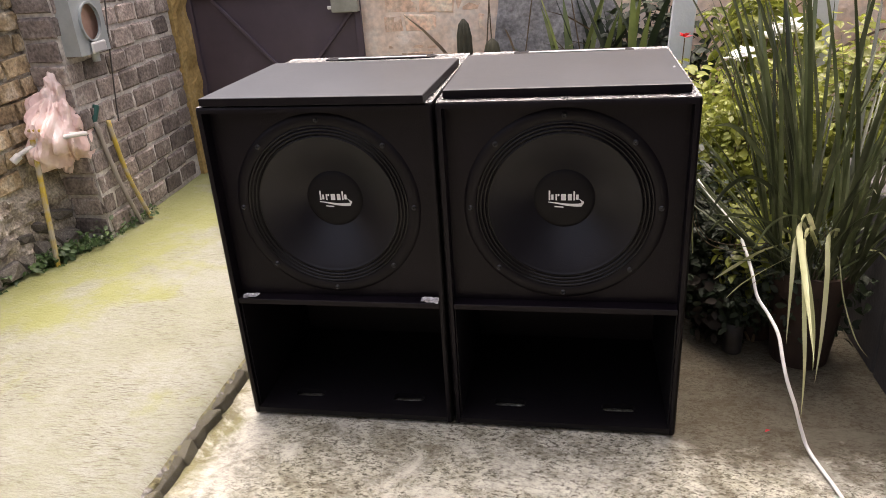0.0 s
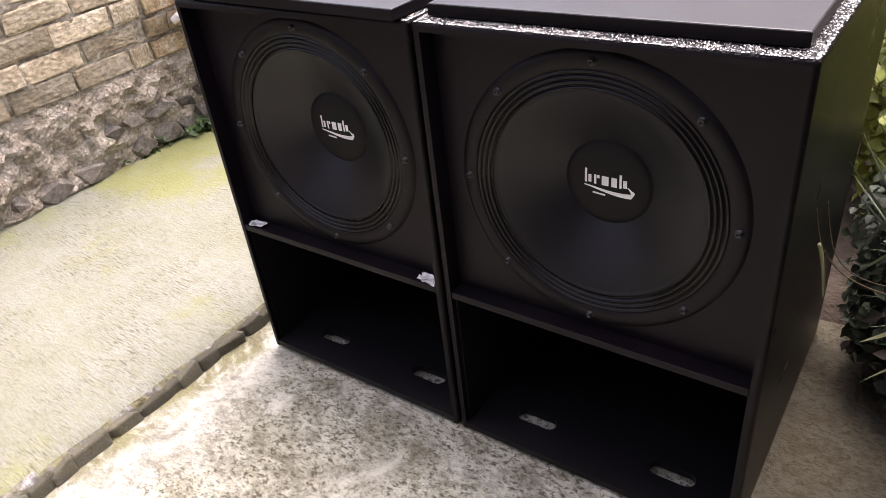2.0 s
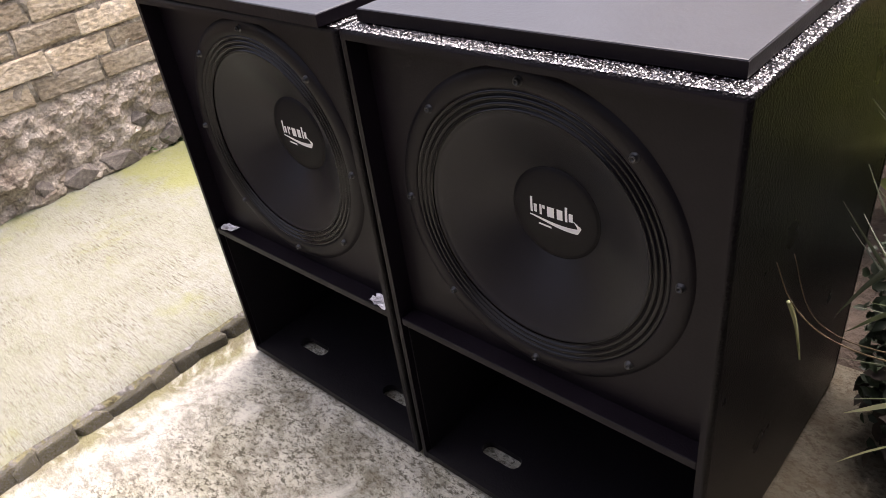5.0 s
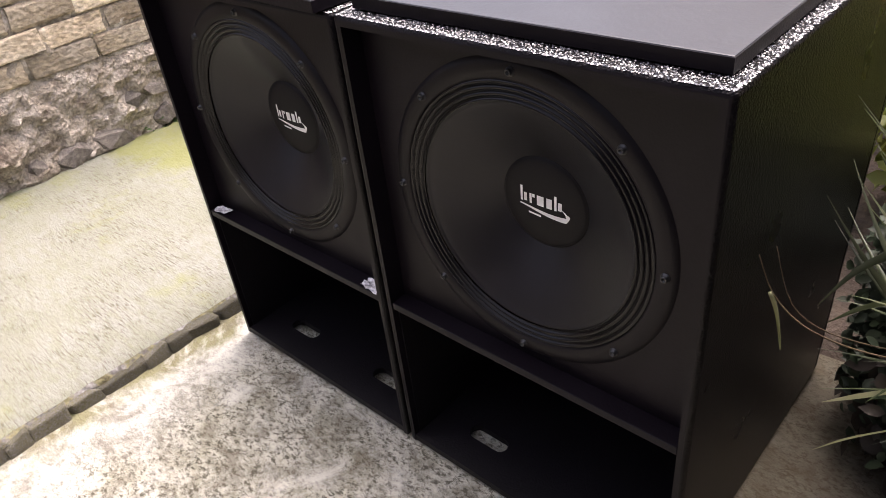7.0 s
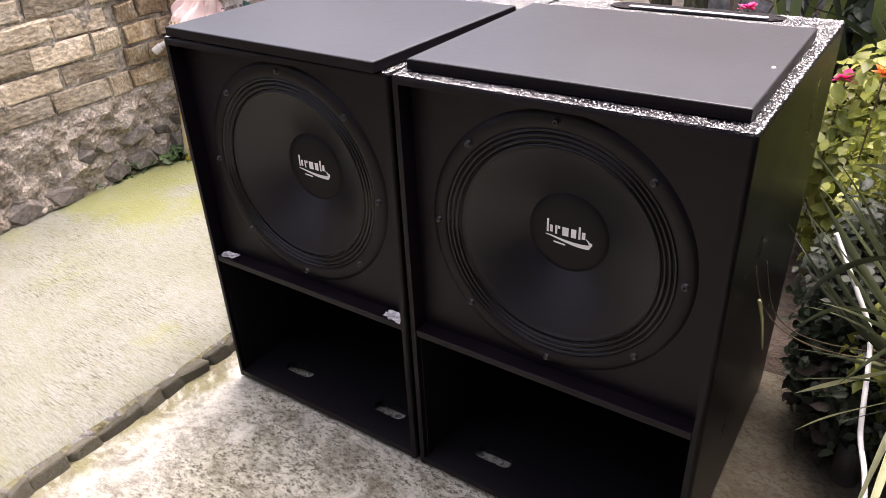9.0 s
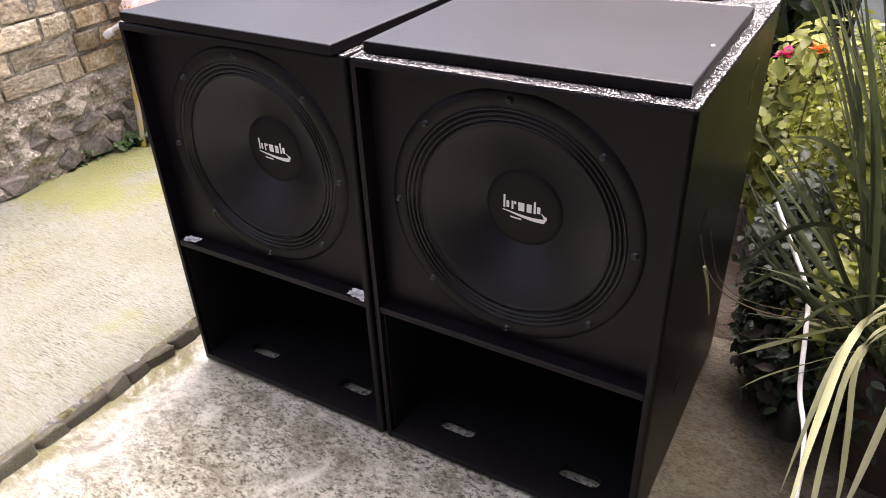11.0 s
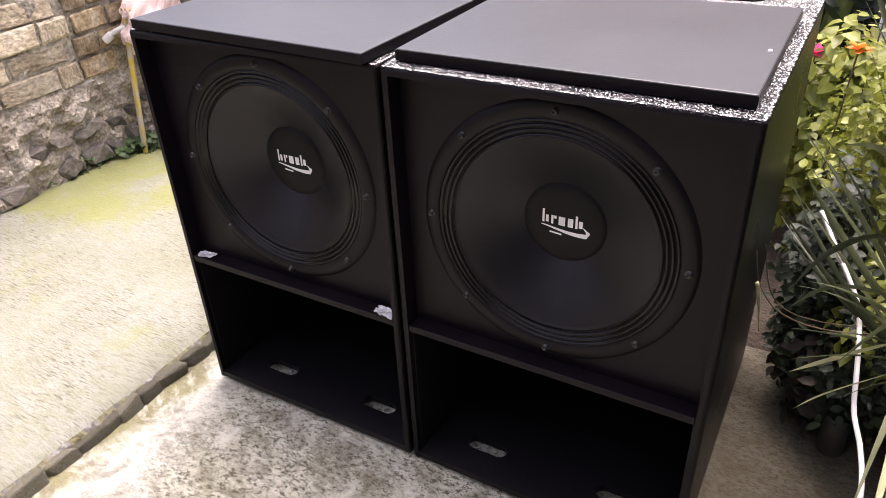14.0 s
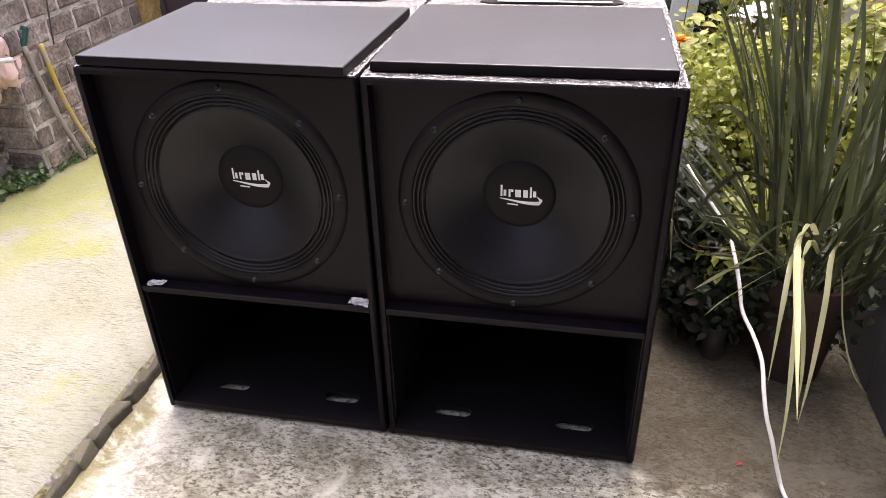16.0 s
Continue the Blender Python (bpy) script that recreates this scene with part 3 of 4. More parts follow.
# Unseen wall, added for a dark reflection on the cabinet side and floor shade.
added_wall = new("wall_house", mesh_of("wall_house", box(1.03, 1.20, -4.0, 0.40, -0.01, 2.2, 0.012, 2), dark_wall))
tagged(added_wall, "unseen dark grey wall added beside the yard", "wall", kind="structure")
low_wall = new("low_wall", mesh_of("low_wall", low, dark_wall))
tagged(low_wall, "low dark grey planter wall beside the pots", "wall", kind="structure")

# Bed of soil behind the cabinets.
bed = bmesh.new()
bmesh.ops.create_grid(bed, x_segments=40, y_segments=30, size=1)
for v in bed.verts:
    v.co = Vector((0.95 + v.co.x * 1.25, 1.74 + v.co.y * 0.91, 0.04 + 0.03 * noise.noise(Vector((v.co.x * 6, v.co.y * 6, 0))) - (0.06 if max(abs(v.co.x), abs(v.co.y)) > 0.97 else 0)))
soil_bed = new("soil_bed", mesh_of("soil_bed", bed, soil, True))
tagged(soil_bed, "dark soil of the planted bed", "soil", kind="structure")


# ---- gate ----
def gate():
    g = thing("metal_gate", "purple-brown sheet steel gate with diagonal braces", "gate", m=pose(-1.85, BACK_Y, 0.05))
    part("sheet", box(-0.57, 0.56, 0.0, 0.006, 0, 1.85), gate_paint, g)
    for n, a in (("stile", (-0.58, -0.54, -0.03, -0.002, 0, 1.85)), ("stile", (0.53, 0.57, -0.03, -0.002, 0, 1.85))):
        part(n, box(*a, 0.003), gate_paint, g)
    for z in (0.0, 1.09, 1.815):
        part("rail", box(-0.538, 0.528, -0.028, -0.002, z, z + 0.03, 0.003), gate_paint, g)
    for x0, z0, x1, z1 in ((-0.40, 1.085, 0.10, 0.53), (0.53, 1.0, 0.10, 0.53)):
        d = Vector((x1 - x0, 0, z1 - z0))
        bm = box(0, d.length, -0.022, -0.001, -0.011, 0.011, 0.003)
        part("brace", bm, gate_paint, g, m=Matrix.Translation((x0, 0, z0)) @ Matrix.Rotation(-math.atan2(d.z, d.x), 4, "Y"))
    lock = part("lock_box", box(0.40, 0.57, -0.075, -0.031, 0.98, 1.10, 0.006, 2), lock_grey, g, "grey-green painted lock box")
    part("bolt", box(0.37, 0.399, -0.06, -0.045, 1.0, 1.02, 0.004), pvc_white, lock)
    return g


gate()


# ---- loudspeaker cabinets ----
CW, CH, CD = 0.683, 1.049, 0.788
DZ = 0.738


def top_grain():
    """Coarse grains of the sprayed coating on the rim of the cabinet top."""
    r = random.Random(61)
    verts, faces = [], []
    h = CW / 2
    while len(faces) < 104000:
        x, y = r.uniform(-h + 0.003, h - 0.003), r.uniform(0.003, CD - 0.003)
        if abs(x) < h - 0.07 and 0.07 < y < CD - 0.20:
            continue
        a, w, n0 = r.uniform(0, 6.3), r.uniform(0.0016, 0.0032), len(verts)
        verts.append((x + r.uniform(-0.4, 0.4) * w, y + r.uniform(-0.4, 0.4) * w, CH + w * r.uniform(0.10, 0.42)))
        for q in range(4):
            verts.append((x + w * math.cos(a + q * 1.571), y + w * math.sin(a + q * 1.571), CH - 0.0004))
        for q in range(4):
            faces.append((n0, n0 + 1 + q, n0 + 1 + (q + 1) % 4))
    me = bpy.data.meshes.new("grain")
    me.from_pydata(verts, [], faces)
    bm = bmesh.new()
    bm.from_mesh(me)
    bpy.data.meshes.remove(me)
    return bm


def speaker_cabinet():
    c = thing("subwoofer_cabinet", "black textured subwoofer cabinet with one large driver", "loudspeaker", "pair of subwoofers")
    h, t = CW / 2, 0.018
    prof = [(-h, 0.008), (-h, CH), (h, CH), (h, 0.008), (h - t, 0.008), (h - t, CH - t), (-h + t, CH - t), (-h + t, 0.008)]
    bm = bmesh.new()
    f = bm.faces.new([bm.verts.new((x, 0, z)) for x, z in prof])
    g = bmesh.ops.extrude_face_region(bm, geom=[f])
    bmesh.ops.translate(bm, verts=[v for v in g["geom"] if isinstance(v, bmesh.types.BMVert)], vec=(0, CD - t, 0))
    outer = [e for e in bm.edges if all(abs(abs(v.co.x) - h) < 1e-5 and v.co.z > CH - 1e-4 or abs(abs(v.co.x) - h) < 1e-5 for v in e.verts) or all(v.co.z > CH - 1e-4 for v in e.verts)]
    bmesh.ops.bevel(bm, geom=outer, offset=0.009, segments=4, affect="EDGES", profile=0.5)
    shell = part("shell", bm, black_coat, c)
    shell.data.materials.append(black_inner)
    for p in shell.data.polygons:
        p.use_smooth = max(abs(q) for q in p.normal) < 0.995
        if p.center.y < 0.001 or abs(p.center.x) < h - 0.012 and p.center.z < CH - 0.012:
            p.material_index = 1
    part("back_panel", box(-h + 0.001, h - 0.001, CD - t + 0.001, CD, 0.01, CH - 0.001, 0.003), black_coat, c)
    tagged(part("coat_grain", top_grain(), coat_grain, c, "sparkling coarse grain of the black coating"), kind="stuff")
    slots = [stadium(s, 0.098, 0.108, 0.040) for s in (-0.172, 0.176)]
    part("bottom_panel", plate(rect(-h + t + 0.001, h - t - 0.001, 0.001, CD - t - 0.001), slots, t, "z", 0.010), black_duct, c)
    part("shelf", box(-h + t + 0.001, h - t - 0.001, 0.002, 0.30, 0.424, 0.442, 0.0015), black_inner, c)
    circle = [(0.243 * math.cos(2 * math.pi * i / 64), DZ + 0.243 * math.sin(2 * math.pi * i / 64)) for i in range(64)]
    part("baffle", plate(rect(-h + t + 0.001, h - t - 0.001, 0.443, CH - t - 0.001), [circle], 0.018, "y", 0.041), black_inner, c)
    part("duct_back", box(-h + t + 0.001, h - t - 0.001, 0.52, 0.538, 0.03, 0.423), black_duct, c)
    for x in (-h + t + 0.001, h - t - 0.004):
        part("duct_side", box(x, x + 0.003, 0.015, 0.519, 0.029, 0.423), black_duct, c)
    part("duct_top", box(-h + t + 0.005, h - t - 0.005, 0.012, 0.519, 0.419, 0.4235), black_duct, c)
    for x in (-0.3, 0.3):
        for y in (0.04, CD - 0.05):
            part("foot", lathe_z([(0, 0), (0.016, 0), (0.018, 0.010), (0, 0.010)], 16), rubber, c, m=pose(x, y, -0.001))
    # The driver.
    d = part("driver", lathe([(0.246, 0.041), (0.246, 0.036), (0.249, 0.0338), (0.262, 0.0333), (0.271, 0.0342), (0.277, 0.0368), (0.281, 0.0409)], 96), frame_black, c, "large black woofer with ribbed surround", True, pose(0, 0, DZ))
    ridges = []
    for i in range(61):
        u = i / 60
        r = 0.2475 - 0.036 * u
        ridges.append((r, 0.0385 - 0.0046 * abs(math.sin(math.pi * 3.5 * u)) ** 0.8 + 0.004 * u))
    part("surround", lathe(ridges, 96), rubber, d, smooth=True)
    cone = [(0.2125 - 0.1275 * u, 0.0415 + 0.071 * u ** 1.08) for u in [i / 14 for i in range(15)]]
    cone[1:1] = [(0.2105, 0.0405), (0.208, 0.044)]
    part("cone", lathe(cone, 96), cone_paper, d, smooth=True)
    cap = part("dust_cap", lathe([(0.0880, 0.1120), (0.0874, 0.1105), (0.0860, 0.1100)] + [(0.0850 * math.cos(a), 0.1098 - 0.0085 * math.sin(a)) for a in [math.pi / 2 * i / 10 for i in range(11)]], 64), cap_black, d, smooth=True)

    def on_cap(x, z):
        q = min(1.0, math.hypot(x, z) / 0.0850)
        return 0.1098 - 0.0085 * math.sqrt(max(0.0, 1 - q * q)) - 0.0012
    # Emblem of plain bars, a swoosh and a thin line.
    k = 0.92
    for x0, x1, z0, z1 in ((-0.048, -0.043, -0.002, 0.030), (-0.040, -0.033, 0.000, 0.017), (-0.027, -0.022, -0.002, 0.019), (-0.0205, -0.015, 0.012, 0.019), (-0.010, 0.005, -0.002, 0.019), (0.011, 0.023, -0.002, 0.019), (0.028, 0.033, -0.002, 0.028), (0.036, 0.044, 0.000, 0.017)):
        x0, x1, z0, z1 = k * x0, k * x1, k * z0, k * z1
        bm = bmesh.new()
        n = 4
        grid = [[bm.verts.new((x0 + (x1 - x0) * i / n, on_cap(x0 + (x1 - x0) * i / n, z0 + (z1 - z0) * j / n), z0 + (z1 - z0) * j / n)) for i in range(n + 1)] for j in range(n + 1)]
        for a, b in zip(grid, grid[1:]):
            for i in range(n):
                bm.faces.new((a[i], a[i + 1], b[i + 1], b[i]))
        part("emblem_bar", bm, logo_silver, cap)
    bm = bmesh.new()
    prev = None
    for i in range(25):
        u = i / 24
        if u < 0.8:
            x = -0.050 + 0.108 * u / 0.8
            z = -0.008 - 0.010 * math.sin(math.pi * 0.62 * u / 0.8) ** 1.5
            w = 0.0012 + 0.0045 * (u / 0.8)
        else:
            a = (u - 0.8) / 0.2
            x, z, w = 0.058 - 0.013 * a * a, -0.0173 + 0.020 * a, 0.0057 * (1 - a) + 0.0008
        x, z, w = k * x, k * z, k * w
        p = [bm.verts.new((x + s * w * (0.6 if u > 0.75 else 0.0), on_cap(x, z), z + s * w * (0.4 if u > 0.9 else 1.0))) for s in (-1, 1)]
        if prev:
            bm.faces.new((prev[0], p[0], p[1], prev[1]))
        prev = p
    part("emblem_swoosh", bm, logo_silver, cap)
    bm = bmesh.new()
    vs = [bm.verts.new((k * x, on_cap(k * x, k * z), k * z)) for x, z in ((-0.030, -0.0245), (-0.002, -0.0265), (-0.002, -0.0225), (-0.030, -0.0205))]
    bm.faces.new(vs)
    part("emblem_line", bm, logo_silver, cap)
    screw = mesh_of("screw", lathe([(0.0, 0.003), (0.0028, 0.003), (0.0032, -0.001), (0.0055, -0.002), (0.0068, 0.0), (0.0068, 0.006), (0.0095, 0.006), (0.0095, 0.0085)], 16), steel, True)
    for i in range(8):
        a = math.pi / 4 * i
        part("screw", screw, steel, d, m=pose(0.2625 * math.cos(a), 0.0275, 0.2625 * math.sin(a)) @ Matrix.Diagonal((0.85, 0.85, 0.85, 1)))
    # Handle plate along the rear of the top.
    hp = part("handle_plate", plate([(-0.165, CD - 0.084), (0.200, CD - 0.084), (0.222, CD - 0.066), (0.222, CD - 0.036), (0.200, CD - 0.018), (-0.165, CD - 0.018), (-0.187, CD - 0.036), (-0.187, CD - 0.066)], [], 0.003, "z", CH + 0.0005), frame_black, c, "black steel handle plate")
    part("strip", box(-0.135, 0.192, CD - 0.080, CD - 0.068, CH + 0.005, CH + 0.009, 0.0015), bright_metal, hp, "bright metal strip")
    for x in (-0.165, 0.206):
        for y in (CD - 0.064, CD - 0.036):
            part("rivet", lathe_z([(0, 0.0025), (0.004, 0.0015), (0.005, 0)], 12), steel, hp, m=pose(x, y, CH + 0.0046))
    for x in (-0.29, 0.29):
        wheel = part("castor", lathe([(0.0, -0.012), (0.026, -0.012), (0.030, -0.008), (0.030, 0.008), (0.026, 0.012), (0.0, 0.012)], 24), rubber, c, "small black rubber castor", m=pose(x, CD + 0.035, 0.045, 0, 0, 90))
        part("bracket", box(-0.016, 0.016, 0.0, 0.034, -0.018, 0.03, 0.003), steel, wheel, m=pose(-0.034, 0, 0, 0, 0, -90))
    return c


right_cabinet = speaker_cabinet()
right_cabinet.matrix_basis = pose(0.0, 0.0, 0.0)
left_cabinet = copy_thing(right_cabinet, pose(-0.6885, 0.0, 0.0, 0, 0, 0.0))
tagged(right_cabinet, "black textured subwoofer cabinet standing beside the potted reeds")
tagged(left_cabinet, "black textured subwoofer cabinet with foil stickers on its shelf")


def sticker(x, y, turn, seed, w=0.048, d=0.026):
    bm = bmesh.new()
    bmesh.ops.create_grid(bm, x_segments=8, y_segments=6, size=0.5)
    r = random.Random(seed)
    for v in bm.verts:
        edge = 1 if max(abs(v.co.x), abs(v.co.y)) > 0.49 else 0
        v.co = Vector((v.co.x * w * r.uniform(0.9, 1.05), v.co.y * d * r.uniform(0.85, 1.05), 0.0015 + r.uniform(0, 0.0035) * (1 + edge)))
    part("sticker", bm, foil, left_cabinet, "crumpled silver foil sticker", False, pose(x, y, 0.442, 0, 0, turn))


sticker(-0.283, 0.017, 4, 3)
sticker(0.293, 0.016, -5, 5, 0.056, 0.03)


def cover_panel(label, m, w, d, screw=None):
    p = new("cover_panel", mesh_of("cover_panel", box(-w / 2, w / 2, -d / 2, d / 2, 0, 0.023, 0.002, 2), board_black))
    p.matrix_basis = m
    part("edging", plate(rect(-w / 2 - 0.0012, w / 2 + 0.0012, -d / 2 - 0.0012, d / 2 + 0.0012), [rect(-w / 2 + 0.003, w / 2 - 0.003, -d / 2 + 0.003, d / 2 - 0.003)], 0.0200, "z", 0.0012), black_inner, p, "black rim round the panel edge, darker than its top")
    if screw:
        part("screw_head", lathe_z([(0, 0.0265), (0.0035, 0.0255), (0.0045, 0.0232)], 12), bright_metal, p, "bright screw head", m=pose(*screw, 0))
    return tagged(p, label, "wood panel", "loose cover panels")


cover_panel("loose matt black wooden panel lying flush with the cabinet front", pose(-0.682, 0.262, CH + 0.003, 0.3, 0, -1.8), 0.645, 0.535)
cover_panel("loose matt black wooden panel set back on the cabinet top", pose(-0.004, 0.302, CH + 0.003, 0.3, 0, 0.4), 0.640, 0.530, (0.303, -0.044))


# ---- things at the left wall ----
def meter_box():
    m = thing("meter_box", "pale blue-grey steel meter box with an empty round opening", "meter box", m=pose(-2.43, 1.50, 0, 0, 0, 92))
    hole = [(0.0 + 0.072 * math.cos(2 * math.pi * i / 28), 1.15 + 0.085 * math.sin(2 * math.pi * i / 28)) for i in range(28)]
    part("front", plate(rect(-0.13, 0.13, 1.0, 1.42), [hole], 0.003, "y", -0.09), box_grey, m)
    part("body", plate(rect(-0.128, 0.128, 1.002, 1.418), [rect(-0.124, 0.124, 1.006, 1.414)], 0.085, "y", -0.0865), box_grey, m)
    part("backing", box(-0.12, 0.12, -0.055, -0.045, 1.01, 1.41), rust_in, m)
    ring = lathe([(0.078, 0), (0.078, -0.012), (0.086, -0.012), (0.086, 0)], 32)
    part("ring", ring, box_grey, m, m=pose(0.0, -0.0905, 1.15) @ Matrix.Diagonal((1, 1, 1.12, 1)))
    part("hub", lathe_z([(0, 0), (0.02, 0), (0.02, 0.05), (0, 0.05)], 16), box_grey, m, m=pose(0.03, -0.06, 0.955))
    part("latch", box(-0.045, 0.075, -0.108, -0.0925, 1.0, 1.055, 0.008, 2), bright_metal, m)
    return m


meter_box()
part_wire = new("wall_wire", mesh_of("wall_wire", tube([(-2.415, 1.80, 1.58), (-2.412, 1.79, 1.3), (-2.41, 1.72, 1.0), (-2.405, 1.66, 0.75), (-2.40, 1.63, 0.62)], 0.004, 6), wire_black, True))
tagged(part_wire, "thin dark wire hanging down the brick wall", "wire")


def standpipe():
    s = thing("water_tap", "white plastic garden tap on a yellow-painted stake", "tap", m=pose(-2.50, 1.03, SLAB_Z))
    part("stake", tube([(0.0, -0.02, -0.02), (0.0, 0.02, 0.3), (-0.012, 0.075, 0.62)], 0.013, 8), stick_yellow, s, "worn yellow-painted stake")
    pipe = part("pipe", tube([(-0.07, 0.01, 0.555), (-0.02, 0.06, 0.585), (0.07, 0.15, 0.605), (0.11, 0.24, 0.60), (0.115, 0.29, 0.59)], 0.012, 10), pvc_white, s, smooth=True)
    part("spout", tube([(-0.085, -0.005, 0.535), (-0.06, 0.02, 0.56)], 0.019, 12), pvc_white, s, smooth=True)
    part("fitting", tube([(0.0, 0.085, 0.592), (0.02, 0.12, 0.60)], 0.019, 12), pvc_white, pipe, smooth=True)
    part("handle", box(-0.03, 0.045, 0.075, 0.095, 0.655, 0.668, 0.005, 2), stick_yellow, s, "yellow tap handle")
    part("spindle", tube([(0.004, 0.085, 0.60), (0.006, 0.085, 0.656)], 0.007, 8), bright_metal, s)
    return s


standpipe()


def plastic_bag():
    bm = bmesh.new()
    bmesh.ops.create_icosphere(bm, subdivisions=5, radius=1.0)
    for v in bm.verts:
        p = v.co.copy()
        fold = Vector((p.x * 2.1, p.y * 2.1, p.z * 0.9))
        k = 0.42 * noise.noise(p * 1.5 + Vector((3, 1, 0))) + 0.55 * (abs(noise.noise(fold + Vector((0, 7, 2)))) - 0.2) + 0.30 * (abs(noise.noise(fold * 2.1 + Vector((5, 0, 9)))) - 0.2) + 0.07 * noise.noise(p * 7)
        width = 0.55 + 0.45 * math.cos((p.z + 0.15) * 1.25) if p.z < 0 else 1.0 - 0.45 * p.z
        v.co = Vector((p.x * 0.12 * (width + k), p.y * 0.245 * (width + k) + 0.03 * p.z * p.z, p.z * 0.24 * (1 + 0.5 * k)))
    b = new("plastic_bag", mesh_of("plastic_bag", bm, bag_pink))
    b.matrix_basis = pose(-2.53, 1.36, 0.68, 0, 0, 12)
    return tagged(b, "crumpled thin pink plastic bag hung over the tap pipe", "plastic bag")


plastic_bag()


def leaning_stick(points, mat, label, r=0.012):
    s = new("leaning_stick", mesh_of("leaning_stick", tube(points, r, 8), mat, True))
    return tagged(s, label, "stick", "sticks leaning by the wall")


leaning_stick([(-2.37, 1.58, SLAB_Z - 0.01), (-2.395, 1.50, 0.33), (-2.405, 1.44, 0.66)], stick_grey, "weathered grey wooden stick leaning on the brick wall")
leaning_stick([(-2.36, 1.66, SLAB_Z - 0.01), (-2.39, 1.58, 0.33), (-2.40, 1.54, 0.645)], stick_yellow, "worn yellow-painted stick leaning on the brick wall")
hose = new("hose_end", mesh_of("hose_end", tube([(-2.44, 1.44, 0.60), (-2.42, 1.46, 0.67), (-2.41, 1.49, 0.74)], 0.016, 10), hose_green, True))
tagged(hose, "short dark green rubber hose end by the sticks", "hose")

cable = tube([(0.441, 0.582, 0.632), (0.469, 0.553, 0.597), (0.512, 0.491, 0.555), (0.556, 0.432, 0.503), (0.572, 0.358, 0.462), (0.582, 0.294, 0.419), (0.594, 0.253, 0.361), (0.616, 0.189, 0.333), (0.630, 0.114, 0.307), (0.635, 0.059, 0.257), (0.646, 0.023, 0.203), (0.668, -0.001, 0.141), (0.694, -0.014, 0.058), (0.715, -0.050, 0.009), (0.747, -0.225, 0.008), (0.78, -0.5, 0.007), (0.9, -1.2, 0.007)], 0.0054, 8)
cable_ob = new("white_cable", mesh_of("white_cable", cable, cable_white, True))
tagged(cable_ob, "white cable hanging among the leaves and trailing over the floor", "cable")


# ---- plants ----
def blade_mesh(name, length, width, bend, seed, mat, seg=9, fold=0.25, twist=0.3, tip=0.75):
    """A strap leaf from the origin, rising along z and bending towards +x."""
    r = random.Random(seed)
    bm = bmesh.new()
    p, a = Vector((0, 0, 0)), r.uniform(0.0, 0.08)
    rows = []
    kink = r.uniform(0.8, 1.2)
    for i in range(seg + 1):
        u = i / seg
        w = width / 2 * (0.75 + 0.25 * math.sin(math.pi * min(1, u * 1.6))) * (1 if u < tip else max(0.04, 1 - ((u - tip) / (1 - tip)) ** 1.5))
        t = twist * u * (1 if seed % 2 else -1)
        side = Vector((-math.sin(t) * math.cos(a), math.cos(t), math.sin(t) * math.sin(a)))
        nrm = Vector((math.cos(a), 0, -math.sin(a)))
        rows.append([bm.verts.new(p - side * w), bm.verts.new(p + nrm * w * fold), bm.verts.new(p + side * w)])
        a += bend * kink * (0.4 + 1.6 * u) / seg
        p = p + Vector((math.sin(a), 0, math.cos(a))) * (length / seg)
    for s, t in zip(rows, rows[1:]):
        for k in range(2):
            bm.faces.new((s[k], s[k + 1], t[k + 1], t[k]))
    return mesh_of(name, bm, mat, True)


def pot(parent, r, h, mat):
    part("pot", lathe_z([(0, 0), (r * 0.72, 0), (r * 0.95, h * 0.82), (r * 1.04, h * 0.83), (r * 1.06, h), (r * 0.95, h), (r * 0.9, h * 0.88), (0, h * 0.88)], 36), mat, parent, smooth=False)


def leaf_cloud(count, place, size, mat, seed, up=0.6, aspect=0.62, name="foliage"):
    """Many small folded leaves; place(r) gives a leaf's place and outward direction."""
    r = random.Random(seed)
    verts, faces = [], []
    for _ in range(count):
        p, out = place(r)
        nrm = (Vector((r.gauss(0, 1), r.gauss(0, 1), r.gauss(0, 1))).normalized() * (1 - up) + Vector((0, -0.25, 1)) * up + out * 0.4).normalized()
        ax = nrm.cross(Vector((r.gauss(0, 1), r.gauss(0, 1), r.gauss(0, 1)))).normalized()
        sd = nrm.cross(ax)
        L = size * r.uniform(0.55, 1.25)
        W = L * aspect * r.uniform(0.8, 1.15)
        b = len(verts)
        dr = r.uniform(0.05, 0.3) * L
        for u, w, q in ((0, 0, 0), (0.28, 0.42, 0.06), (0.62, 0.44, 0.02), (1.0, 0, -1), (0.62, -0.44, 0.02), (0.28, -0.42, 0.06), (0.45, 0, -0.05)):
            verts.append(p + ax * (u * L) + sd * (w * W) + nrm * (q * dr if q in (-1,) else q * L))
        faces += [(b, b + 1, b + 6), (b + 1, b + 2, b + 6), (b + 2, b + 3, b + 6), (b + 3, b + 4, b + 6), (b + 4, b + 5, b + 6), (b + 5, b, b + 6)]
    me = bpy.data.meshes.new(name)
    me.from_pydata([tuple(v) for v in verts], [], faces)
    me.polygons.foreach_set("use_smooth", [True] * len(faces))
    me.materials.append(mat)
    return me


def blob(cx, cy, cz, rx, ry, rz, lump=0.35, seed=0):
    def place(r):
        d = Vector((r.gauss(0, 1), r.gauss(0, 1), r.gauss(0, 1))).normalized()
        k = r.uniform(0.35, 1.0) ** 0.5 * (1 + lump * noise.noise(d * 2.2 + Vector((seed, seed, 0))) * 1.6)
        return Vector((cx + d.x * rx * k, cy + d.y * ry * k, max(0.03, cz + d.z * rz * k))), d
    return place


